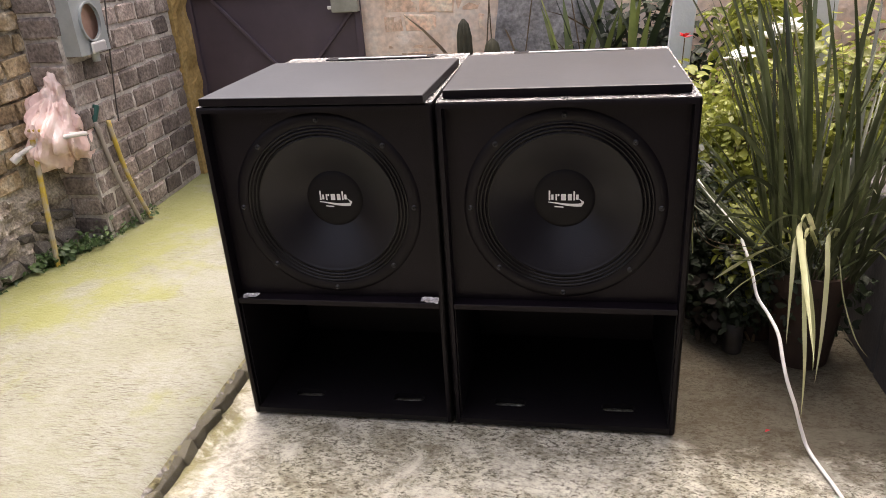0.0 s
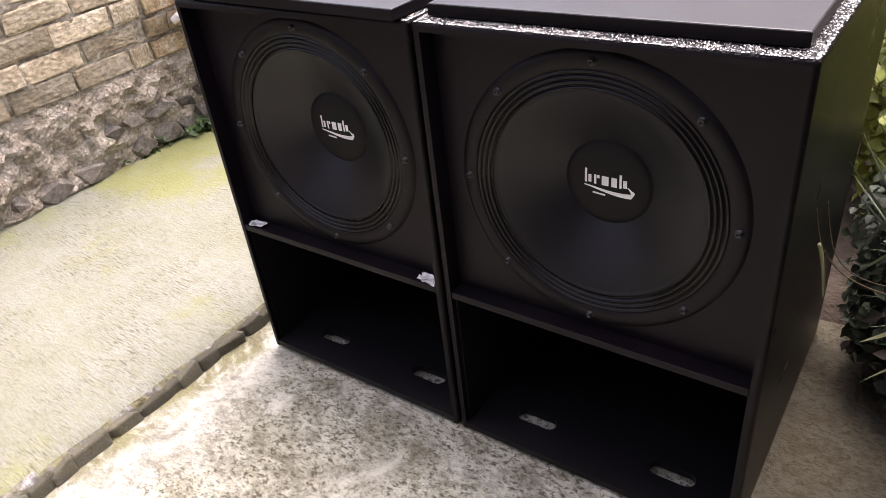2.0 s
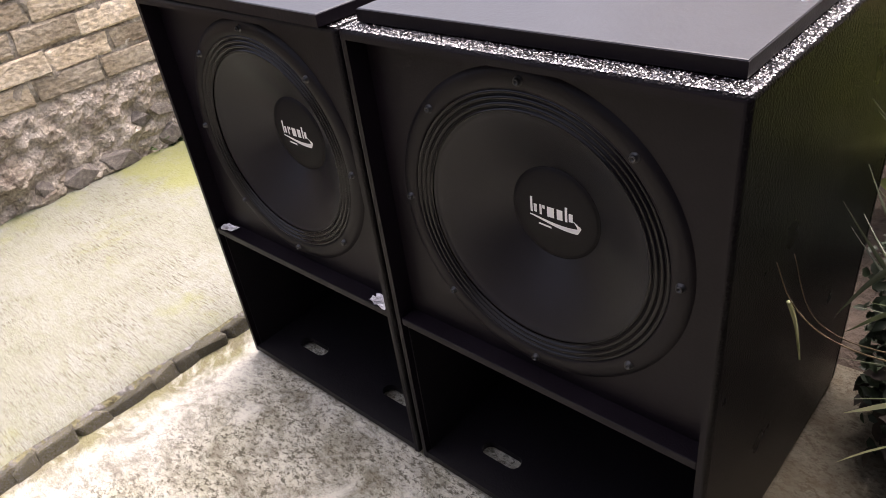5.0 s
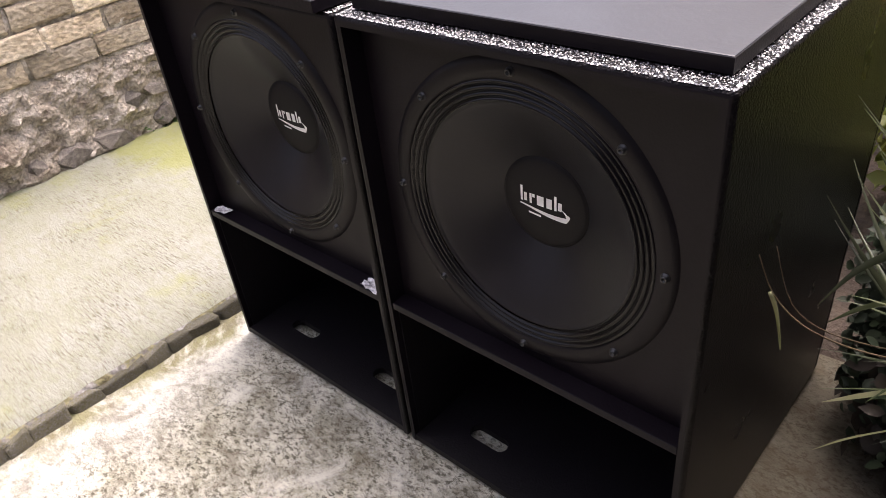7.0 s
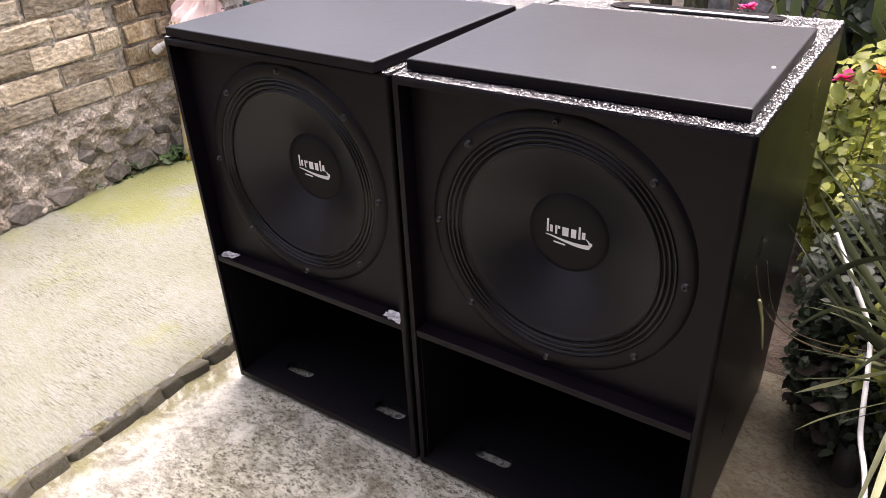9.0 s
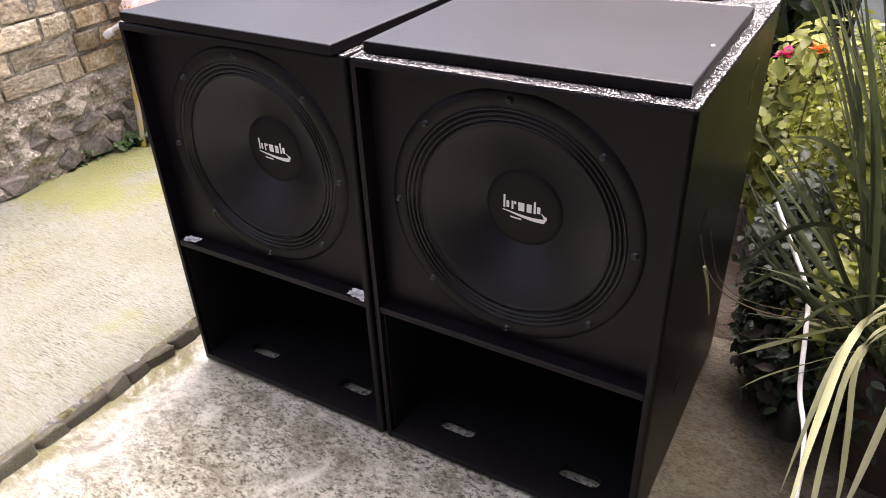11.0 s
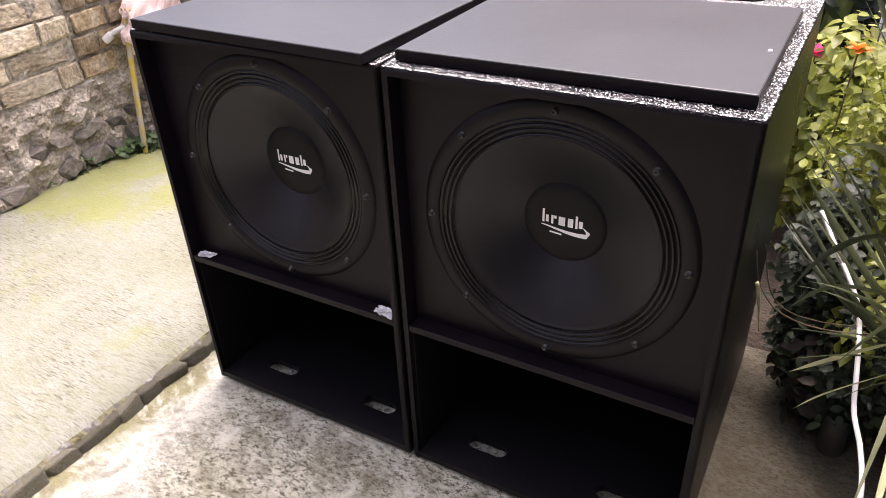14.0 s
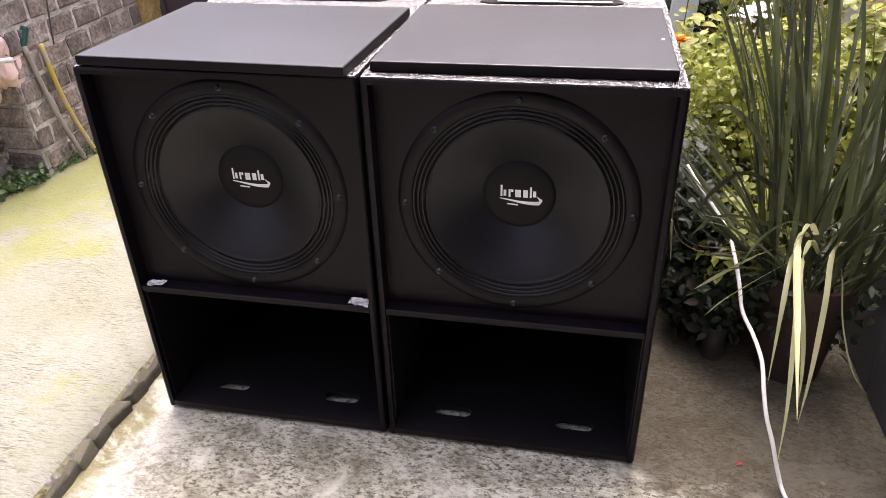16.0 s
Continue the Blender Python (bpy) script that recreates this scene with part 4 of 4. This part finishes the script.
def bush(label, m_leaf, shape, count, size, seed, stems=6, up=0.55, aspect=0.62):
    cx, cy, cz, rx, ry, rz = shape
    t = thing("bush", label, "bush")
    r = random.Random(seed)
    for i in range(stems):
        a = r.uniform(0, 6.28)
        end = (cx + math.cos(a) * rx * 0.6, cy + math.sin(a) * ry * 0.6, cz + r.uniform(-0.2, 0.7) * rz)
        part("stem", tube([(cx + r.uniform(-0.04, 0.04), cy + r.uniform(-0.04, 0.04), 0.0), ((cx + end[0]) / 2 + r.uniform(-0.04, 0.04), (cy + end[1]) / 2, end[2] * 0.55), end], 0.006, 6, 0.4), bark, t)
    tagged(part("foliage", leaf_cloud(count, blob(*shape, 0.4, seed), size, m_leaf, seed, up, aspect), m_leaf, t), kind="stuff")
    return t


def reed_plant():
    """The tall clump of strap leaves in its pot, with bleached leaves hanging from it."""
    cx, cy, z0 = 0.82, 0.50, 0.34
    t = thing("potted_reeds", "tall clump of dark green strap leaves in a terracotta pot", "potted plant", m=pose(cx, cy, 0))
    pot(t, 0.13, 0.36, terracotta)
    kinds = [blade_mesh("leaf_blade", L, w, b, s, leaf_reed) for s, (L, w, b) in enumerate(((1.15, 0.021, 0.25), (1.0, 0.018, 0.4), (1.25, 0.020, 0.15), (0.9, 0.017, 0.75), (1.1, 0.014, 0.5), (0.8, 0.012, 1.1), (1.3, 0.022, 0.3), (0.95, 0.011, 0.9)))]
    r = random.Random(8)
    for i in range(122):
        a = r.uniform(0, 2 * math.pi)
        rad = 0.14 * math.sqrt(r.random())
        lean = abs(r.gauss(13, 11)) + 45 * rad
        if r.random() < 0.12:
            lean += r.uniform(12, 30)
        turn = a + r.gauss(0, 0.9)
        if math.cos(turn) < -0.2:
            lean *= 0.4
        k = r.choice(kinds if math.cos(turn) > -0.2 else [kinds[0], kinds[2], kinds[6]])
        s = r.uniform(0.58, 0.92)
        ob = new("leaf_blade", k)
        ob.parent = t
        ob.matrix_basis = Matrix.Translation((rad * math.cos(a), rad * math.sin(a), z0)) @ Matrix.Rotation(radians(4), 4, "X") @ Matrix.Rotation(turn, 4, "Z") @ Matrix.Rotation(radians(lean), 4, "Y") @ Matrix.Rotation(r.uniform(-1.2, 1.2), 4, "Z") @ Matrix.Diagonal((s, s, s, 1))
    # A fan of blades that rises to the cabinet side, and one thick stem behind it.
    for tip, wide in (((0.362, 0.40, 0.72), 0.012), ((0.362, 0.525, 0.73), 0.013), ((0.362, 0.58, 0.60), 0.010), ((0.37, 0.46, 0.64), 0.009), ((0.385, 0.60, 0.717), 0.020)):
        low = Vector((0.56 - cx, 0.375 - cy, 0.49)) if wide < 0.02 else Vector((0.52 - cx, 0.60 - cy, 0.53))
        top = Vector((tip[0] - cx, tip[1] - cy, tip[2]))
        root = Vector((-0.06, -0.04, 0.34))
        bm = bmesh.new()
        rows = []
        for q in range(13):
            u = q / 12
            p = (1 - u) ** 2 * root + 2 * u * (1 - u) * (low * 1.25 - (root + top) * 0.125) + u * u * top
            sd = Vector((0.35, 0.75, 0.5)).normalized()
            ww = wide / 2 * (1 if u < 0.7 else max(0.08, 1 - (u - 0.7) / 0.3))
            rows.append([bm.verts.new(p - sd * ww), bm.verts.new(p + Vector((0, -ww * 0.4, ww * 0.3))), bm.verts.new(p + sd * ww)])
        for s, e in zip(rows, rows[1:]):
            for k in range(2):
                bm.faces.new((s[k], s[k + 1], e[k + 1], e[k]))
        part("leaf_blade", bm, leaf_reed, t, "", True)
    # Blades that lean over towards the cabinet side.
    for i in range(13):
        x1, y1, z1 = r.uniform(0.36, 0.42), r.uniform(0.30, 0.62), r.uniform(0.66, 0.88)
        if i > 6:
            x1, y1, z1 = r.uniform(0.42, 0.55), r.uniform(0.18, 0.34), r.uniform(0.40, 0.62)
        x0, y0 = r.uniform(-0.10, -0.02), r.uniform(-0.10, 0.02)
        top = Vector((x1 - cx, y1 - cy, z1))
        rise = r.uniform(-0.08, 0.0) if i < 7 else r.uniform(0.0, 0.06)
        mid1 = Vector((x0 * 0.6 + top.x * 0.35, y0 * 0.6 + top.y * 0.35, 0.34 + (z1 - 0.34) * 0.5 + rise))
        mid2 = Vector((top.x * 0.72, top.y * 0.72, 0.34 + (z1 - 0.34) * 0.85 + rise))
        bm = bmesh.new()
        w, rows = r.uniform(0.008, 0.015), []
        for q in range(13):
            u = q / 12
            p = (1 - u) ** 3 * Vector((x0, y0, 0.34)) + 3 * u * (1 - u) ** 2 * mid1 + 3 * u * u * (1 - u) * mid2 + u ** 3 * top
            sd = Vector((0.5, 0.85, 0.1)).normalized()
            ww = w / 2 * (1 if u < 0.6 else max(0.05, 1 - (u - 0.6) / 0.4))
            rows.append([bm.verts.new(p - sd * ww), bm.verts.new(p + Vector((0, 0, ww * 0.4))), bm.verts.new(p + sd * ww)])
        for s, e in zip(rows, rows[1:]):
            for k in range(2):
                bm.faces.new((s[k], s[k + 1], e[k + 1], e[k]))
        part("leaf_blade", bm, leaf_reed, t, "", True)
    # Bleached leaves, from root to tip: those that hang in front, then those that lean to the cabinet.
    hanging = (
            [(0.78, 0.42, 0.52), (0.70, 0.25, 0.64), (0.645, 0.11, 0.637), (0.62, -0.08, 0.57), (0.610, -0.25, 0.45)],
            [(0.78, 0.44, 0.48), (0.70, 0.28, 0.60), (0.64, 0.12, 0.61), (0.615, 0.02, 0.53), (0.60, -0.06, 0.38)],
            [(0.80, 0.42, 0.46), (0.71, 0.24, 0.60), (0.655, 0.09, 0.60), (0.65, 0.0, 0.47), (0.66, -0.05, 0.30), (0.665, -0.07, 0.15)],
            [(0.80, 0.42, 0.46), (0.72, 0.26, 0.58), (0.665, 0.12, 0.585), (0.68, 0.05, 0.47), (0.695, 0.02, 0.36), (0.70, 0.0, 0.26)],
            [(0.85, 0.42, 0.48), (0.80, 0.28, 0.58), (0.753, 0.20, 0.583), (0.735, 0.11, 0.50), (0.715, 0.02, 0.36), (0.70, -0.03, 0.24)],
            [(0.92, 0.42, 0.44), (0.93, 0.30, 0.50), (0.95, 0.18, 0.48), (0.965, 0.08, 0.43), (0.97, 0.02, 0.37)],
            [(0.86, 0.44, 0.44), (0.83, 0.30, 0.46), (0.84, 0.24, 0.36), (0.87, 0.18, 0.26), (0.905, 0.15, 0.212)])
    leaning = (
            [(0.74, 0.50, 0.44), (0.62, 0.36, 0.47), (0.52, 0.28, 0.45), (0.46, 0.25, 0.42)],
            [(0.76, 0.46, 0.42), (0.63, 0.30, 0.44), (0.53, 0.20, 0.43), (0.48, 0.16, 0.40)],
            [(0.80, 0.50, 0.45), (0.68, 0.42, 0.62), (0.56, 0.35, 0.72), (0.47, 0.28, 0.70), (0.42, 0.24, 0.62)],
            [(0.80, 0.54, 0.45), (0.66, 0.50, 0.68), (0.53, 0.46, 0.84), (0.45, 0.43, 0.86)],
            [(0.78, 0.50, 0.45), (0.62, 0.40, 0.56), (0.50, 0.33, 0.60), (0.43, 0.28, 0.56)],
            [(0.80, 0.46, 0.45), (0.70, 0.33, 0.60), (0.60, 0.22, 0.62), (0.53, 0.15, 0.55)])
    for j, pts in enumerate(hanging + leaning):
        bm = bmesh.new()
        w = (0.016, 0.012, 0.011, 0.011, 0.013, 0.010, 0.004, 0.012, 0.005, 0.014, 0.016, 0.012, 0.010)[j]
        p = [Vector(q) - Vector((cx, cy, 0)) for q in pts]
        rows, fine = [], []
        for i in range(len(p) - 1):
            a, b, c, d = p[max(i - 1, 0)], p[i], p[i + 1], p[min(i + 2, len(p) - 1)]
            for k in range(5):
                u = k / 5
                fine.append(0.5 * (2 * b + (c - a) * u + (2 * a - 5 * b + 4 * c - d) * u * u + (3 * b - a - 3 * c + d) * u ** 3))
        fine.append(p[-1])
        for i, q in enumerate(fine):
            u = i / (len(fine) - 1)
            d = (fine[min(i + 1, len(fine) - 1)] - fine[max(i - 1, 0)]).normalized()
            sd = d.cross(Vector((0.25, 1, 0.15))).normalized()
            ww = w / 2 * (1 if u < 0.7 else max(0.05, 1 - (u - 0.7) / 0.3))
            rows.append([bm.verts.new(q - sd * ww), bm.verts.new(q + d.cross(sd) * ww * 0.3), bm.verts.new(q + sd * ww)])
        for s, e in zip(rows, rows[1:]):
            for k in range(2):
                bm.faces.new((s[k], s[k + 1], e[k + 1], e[k]))
        if j < 9:
            part("dry_leaf", bm, leaf_pale, t, "bleached pale hanging leaf", True)
        else:
            part("leaf_blade", bm, leaf_reed, t, "", True)
    return t


reed_plant()


def strand(points, w, mat, label):
    """A thin dry leaf lying along the points."""
    s = new("dry_strand", mesh_of("dry_strand", tube(points, w, 5, 0.35), mat, True))
    return tagged(s, label, "dry leaf", "dry leaf strands")


strand([(0.70, 0.50, 0.42), (0.52, 0.36, 0.47), (0.42, 0.26, 0.55), (0.372, 0.187, 0.65), (0.356, 0.126, 0.76)], 0.0022, leaf_brown, "thin dry brown leaf strand touching the cabinet side")
strand([(0.72, 0.50, 0.44), (0.50, 0.34, 0.50), (0.40, 0.23, 0.60), (0.366, 0.165, 0.755)], 0.0018, leaf_brown, "thin dry brown leaf strand touching the cabinet side")
strand([(0.366, 0.18, 0.66), (0.375, 0.205, 0.60), (0.385, 0.225, 0.52)], 0.0045, leaf_pale, "pale bleached leaf scrap by the cabinet side")
bush("yellow-green small-leaved bush lit by the sun", leaf_lime, (0.70, 1.08, 0.50, 0.30, 0.30, 0.40), 7600, 0.029, 11, 6, 0.34, 0.82)
# The leaf_dark bushes beside the cabinet have their shade in the leaf colour.
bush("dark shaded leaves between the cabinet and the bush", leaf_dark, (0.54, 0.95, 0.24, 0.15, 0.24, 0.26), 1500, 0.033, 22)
# Withered heap whose near-black colour stands in for shade under the reeds.
bush("brown withered leaves heaped beside the cabinet, coloured near black for shade", leaf_shaded, (0.53, 0.78, 0.13, 0.09, 0.26, 0.16), 800, 0.05, 41, 4)
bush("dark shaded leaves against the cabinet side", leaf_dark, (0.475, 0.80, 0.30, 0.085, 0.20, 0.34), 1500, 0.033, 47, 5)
bush("low trailing green foliage at the pot", leaf_lime, (0.66, 0.62, 0.36, 0.13, 0.16, 0.20), 420, 0.045, 12, 4)
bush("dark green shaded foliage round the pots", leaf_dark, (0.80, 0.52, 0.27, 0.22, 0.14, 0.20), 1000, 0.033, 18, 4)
bush("low foliage beside the cabinet, its green darkened for shade", leaf_dark, (0.59, 0.60, 0.20, 0.10, 0.13, 0.20), 600, 0.033, 25, 4)
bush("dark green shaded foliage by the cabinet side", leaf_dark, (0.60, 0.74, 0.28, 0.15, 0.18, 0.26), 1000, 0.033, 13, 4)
bush("yellow-green leafy bush at the back of the bed", leaf_lime, (0.50, 1.55, 0.46, 0.42, 0.28, 0.36), 2400, 0.06, 14)
bush("bright green broad-leaved bush in the bed", leaf_lime, (1.15, 1.30, 0.55, 0.38, 0.33, 0.45), 2400, 0.06, 15)
bush("dense green bush by the terracotta wall", leaf_mid, (1.75, 1.1, 0.55, 0.35, 0.6, 0.55), 2200, 0.07, 16)


def flower(label, p, size, mat, seed, petals=12, stem_from=None):
    f = thing("flower", label, "flower", m=Matrix.Translation(p))
    r = random.Random(seed)
    base = stem_from or (r.uniform(-0.05, 0.05), 0.05, -p[2] + 0.04)
    part("stem", tube([base, (base[0] * 0.4, base[1] * 0.5, base[2] * 0.4), (0, 0, -0.003)], 0.0025, 6), bark, f)
    bm = bmesh.new()
    for i in range(petals):
        a = 2 * math.pi * i / petals + r.uniform(-0.2, 0.2)
        el = r.uniform(-0.1, 0.9)
        L = size * r.uniform(0.8, 1.1)
        d = Vector((math.cos(a) * math.cos(el), math.sin(a) * math.cos(el), math.sin(el)))
        s = d.cross(Vector((0, 0, 1))).normalized() * L * 0.38
        q = [Vector((0, 0, 0)), d * L * 0.55 + s, d * L + Vector((0, 0, -0.1 * L)), d * L * 0.55 - s]
        bm.faces.new([bm.verts.new(v) for v in q])
    part("petals", bm, mat, f)
    return f


flower("magenta flower in the bed behind the cabinet", (0.315, 1.43, 0.735), 0.040, petal_pink, 1, 20)
flower("magenta flower in the bed behind the cabinet", (0.0, 1.40, 0.925), 0.034, petal_pink, 2, 20)
flower("red flower standing above the bed", (0.478, 1.40, 0.985), 0.036, petal_red, 3)
flower("orange flower beside the bush", (0.43, 1.08, 0.86), 0.036, petal_orange, 4)
for i, (x, y, z) in enumerate(((0.74, 0.95, 1.05), (0.632, 0.92, 0.99), (0.60, 0.93, 0.975), (0.77, 0.97, 1.08), (0.70, 0.95, 1.04), (0.80, 0.98, 1.05))):
    flower("white flower above the bush", (x, y, z), 0.055, petal_white, 10 + i, 9)


def strap_clump(name, label, x, y, count, kinds, spread, seed, lean0=6):
    t = thing(name, label, "plant", m=pose(x, y, 0.03))
    r = random.Random(seed)
    for i in range(count):
        a = r.uniform(0, 6.28)
        ob = new("leaf_blade", r.choice(kinds))
        ob.parent = t
        s = r.uniform(0.75, 1.1)
        ob.matrix_basis = Matrix.Translation((spread * r.uniform(-1, 1), spread * r.uniform(-1, 1), 0)) @ Matrix.Rotation(a, 4, "Z") @ Matrix.Rotation(radians(r.gauss(lean0, 7)), 4, "Y") @ Matrix.Diagonal((s, s, s, 1))
    return t


broad = [blade_mesh("broad_blade", L, w, b, s, leaf_agave, 8, 0.2, 0.5) for s, (L, w, b) in enumerate(((1.15, 0.06, 0.3), (1.0, 0.05, 0.7), (1.25, 0.055, 0.2), (0.95, 0.045, 1.0)))]
brown = [blade_mesh("brown_blade", L, w, b, s, leaf_brown, 8, 0.2, 0.6) for s, (L, w, b) in enumerate(((1.1, 0.035, 0.5), (1.2, 0.03, 0.9), (1.0, 0.03, 1.3)))]
strap_clump("strap_leaf_plant", "yellow-green strap-leaved plant before the back wall", 0.0, 2.25, 16, broad, 0.10, 5)
strap_clump("strap_leaf_plant", "yellow-green strap-leaved plant before the back wall", 0.38, 2.35, 16, broad, 0.14, 6)
strap_clump("dry_plant", "withered brown strap leaves by the back wall", -0.25, 2.40, 12, brown, 0.12, 7, 10)
strap_clump("dry_plant", "withered brown strap leaves by the back wall", 0.30, 2.45, 22, brown, 0.18, 8, 8)
strap_clump("dry_plant", "withered brown strap leaves by the back wall", 0.95, 2.30, 16, brown, 0.25, 9, 8)

dark_broad = [blade_mesh("dark_blade", L, w, b, s, leaf_dark, 8, 0.2, 0.5) for s, (L, w, b) in enumerate(((1.2, 0.05, 0.4), (1.05, 0.04, 0.9), (1.3, 0.045, 0.2)))]
strap_clump("strap_leaf_plant", "dark green strap-leaved plant before the back wall", 0.15, 2.45, 18, dark_broad, 0.16, 15)
strap_clump("strap_leaf_plant", "dark green strap-leaved plant before the back wall", 0.48, 2.15, 20, dark_broad, 0.16, 16, 10)
strap_clump("dry_plant", "withered brown strap leaves by the back wall", 0.62, 2.42, 18, brown, 0.2, 17, 10)
bush("dark leafy shrub before the back wall", leaf_dark, (0.45, 2.30, 0.72, 0.30, 0.22, 0.36), 900, 0.07, 19)
bush("pale green rosette shrub in the bed", leaf_lime, (0.85, 1.75, 0.95, 0.22, 0.20, 0.20), 420, 0.10, 20, 4, 0.4, 0.3)


def cactus(x, y, h, r0, seed):
    bm = bmesh.new()
    ribs, seg = 9, 54
    rings = []
    for z, k in ((0, 0.9), (h * 0.2, 1.0), (h * 0.7, 1.0), (h * 0.9, 0.92), (h * 0.97, 0.65), (h, 0.15)):
        rings.append([bm.verts.new((r0 * k * (1 + 0.16 * math.cos(ribs * 2 * math.pi * i / seg)) * math.cos(2 * math.pi * i / seg), r0 * k * (1 + 0.16 * math.cos(ribs * 2 * math.pi * i / seg)) * math.sin(2 * math.pi * i / seg), z)) for i in range(seg)])
    for a, b in zip(rings, rings[1:]):
        for i in range(seg):
            bm.faces.new((a[i], a[(i + 1) % seg], b[(i + 1) % seg], b[i]))
    bm.faces.new(rings[-1])
    c = new("cactus", mesh_of("cactus", bm, cactus_skin, True))
    c.matrix_basis = pose(x, y, 0.0, 0, 2 * seed - 3, 0)
    return tagged(c, "dark green ribbed column cactus at the back wall", "cactus", "column cacti")


cactus(-0.60, 2.44, 0.98, 0.042, 1)
cactus(-0.47, 2.46, 0.86, 0.05, 2)
for x, y, lean in ((-0.55, 2.5, 3), (-0.42, 2.5, -4), (-0.36, 2.5, 6), (0.2, 2.4, -12)):
    s = new("dry_cane", mesh_of("dry_cane", tube([(0, 0, 0), (0.01, 0, 0.6), (0.03, 0.01, 1.3)], 0.006, 6, 0.5), bark, True))
    s.matrix_basis = pose(x, y, 0.0, 0, lean, 0)
    tagged(s, "thin dry brown cane by the back wall", "cane", "dry canes")


def post(x, y, w, h, lean, label):
    p = new("post", mesh_of("post", box(-w / 2, w / 2, -0.03, 0.03, 0, h, 0.006, 2), white_wood))
    p.matrix_basis = pose(x, y, 0.0, 0, lean, 0)
    return tagged(p, label, "post", "white posts in the bed")


post(0.49, 1.98, 0.11, 1.7, 3, "pale blue-white painted post leaning in the bed")
post(1.13, 1.80, 0.10, 1.7, 0, "white painted post standing in the bed")
post(0.90, 1.95, 0.07, 1.7, -2, "white painted post standing in the bed")

can = new("tin_can", mesh_of("tin_can", lathe_z([(0, 0), (0.032, 0), (0.033, 0.004), (0.032, 0.06), (0.033, 0.12), (0.030, 0.12), (0.029, 0.01), (0, 0.01)], 24), tin, True))
can.matrix_basis = pose(0.60, 0.52, 0.0)
tagged(can, "dull tin can standing on the floor by the pots", "can")
small_pot = thing("flower_pot", "small terracotta flower pot, darkened for shade, with green leaves", "flower pot", m=pose(0.70, 0.66, 0))
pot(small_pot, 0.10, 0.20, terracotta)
tagged(part("foliage", leaf_cloud(160, blob(0, 0, 0.24, 0.12, 0.13, 0.10), 0.055, leaf_lime, 33), leaf_lime, small_pot), kind="stuff")


def weeds(x0, y0, x1, y1, count, seed, size=0.035):
    r = random.Random(seed)

    def place(q):
        u = q.random()
        return Vector((x0 + (x1 - x0) * u + q.gauss(0, 0.025), y0 + (y1 - y0) * u + q.gauss(0, 0.03), SLAB_Z + abs(q.gauss(0, 0.035)))), Vector((0.4, -0.2, 0.6))
    w = new("weeds", leaf_cloud(count, place, size, leaf_mid, seed, 0.5))
    return tagged(w, "low green weeds along the foot of the wall", "weeds", kind="stuff")


weeds(-2.56, 0.95, -2.42, 1.35, 420, 41)
weeds(-2.44, 1.35, -2.40, 1.75, 200, 42, 0.026)
weeds(-2.62, 0.55, -2.60, 0.95, 160, 43, 0.04)
for i, (x, y, s) in enumerate(((0.61, 0.043, 0.012),)):
    bm = bmesh.new()
    bm.faces.new([bm.verts.new(v) for v in ((0, 0, 0.003), (s, 0.3 * s, 0.006), (1.6 * s, s, 0.004), (0.5 * s, s, 0.007))])
    pt = new("fallen_petal", mesh_of("fallen_petal", bm, petal_red))
    pt.matrix_basis = pose(x, y, 0.002)
    tagged(pt, "small fallen red petal on the concrete", "petal")

# ---- bricks and stones ----
brick_courses(wall_west, ochre_set, 4.98, 0.43, 1.46, 0.275, 0.101, 0.012, 1, 0.02, 2.6, 0.013)
brick_courses(wall_west, wash_set, 5.5, 0.43, 1.46, 0.20, 0.101, 0.018, 21, 0.02, 4.99)
brick_courses(wall_pier, grey_set, 1.10, 0.06, 1.60, 0.205, 0.114, 0.008, 2)
rr = random.Random(5)
for i in range(13):
    ob = new("brick", rr.choice(grey_set))
    ob.parent = wall_pier
    ob.matrix_basis = pose(-0.010 + rr.uniform(-0.008, 0.006), 0.10, 0.06 + 0.114 * (i + 0.5), rr.uniform(-1, 1), 0, -90 + rr.uniform(-2, 2)) @ Matrix.Diagonal((rr.uniform(0.88, 1.0), 1, 1.04, 1))
brick_courses(wall_north, pink_set, 1.0, 0.55, 1.65, 0.23, 0.11, 0.001, 3, 0.22, 0.17, 0.011)
rocks = [rock_mesh("stone", s, stone_mat) for s in range(5)]
kerb_rocks = [kerb_mesh("kerb_stone", s + 30) for s in range(7)]
r = random.Random(77)
x = 2.7
while x < 5.4:
    w = r.uniform(0.10, 0.24)
    for z, hgt in ((0.10, 0.14), (0.21, 0.09)):
        if r.random() < (0.5 if z > 0.2 else 0.15):
            continue
        ob = new("stone", r.choice(rocks))
        ob.parent = wall_west
        ob.matrix_basis = pose(x + w / 2, 0.015, z + r.uniform(-0.02, 0.02), r.uniform(-15, 15), r.uniform(-20, 20), r.uniform(-12, 12)) @ Matrix.Diagonal((w * 1.3, 0.17, hgt * 1.5, 1))
    x += w
y = -1.9
while y < 0.9:
    w = r.uniform(0.045, 0.105)
    ob = new("stone", r.choice(kerb_rocks))
    ob.parent = pavement
    ob.matrix_basis = pose(KERB_X + 0.016 + r.uniform(-0.003, 0.003), y + w / 2, 0.004 + r.uniform(-0.005, 0.004), r.uniform(-14, -2), r.uniform(-3, 3), 90 + r.uniform(-4, 4)) @ Matrix.Diagonal((w * 1.03, 0.050, 0.050, 1))
    y += w
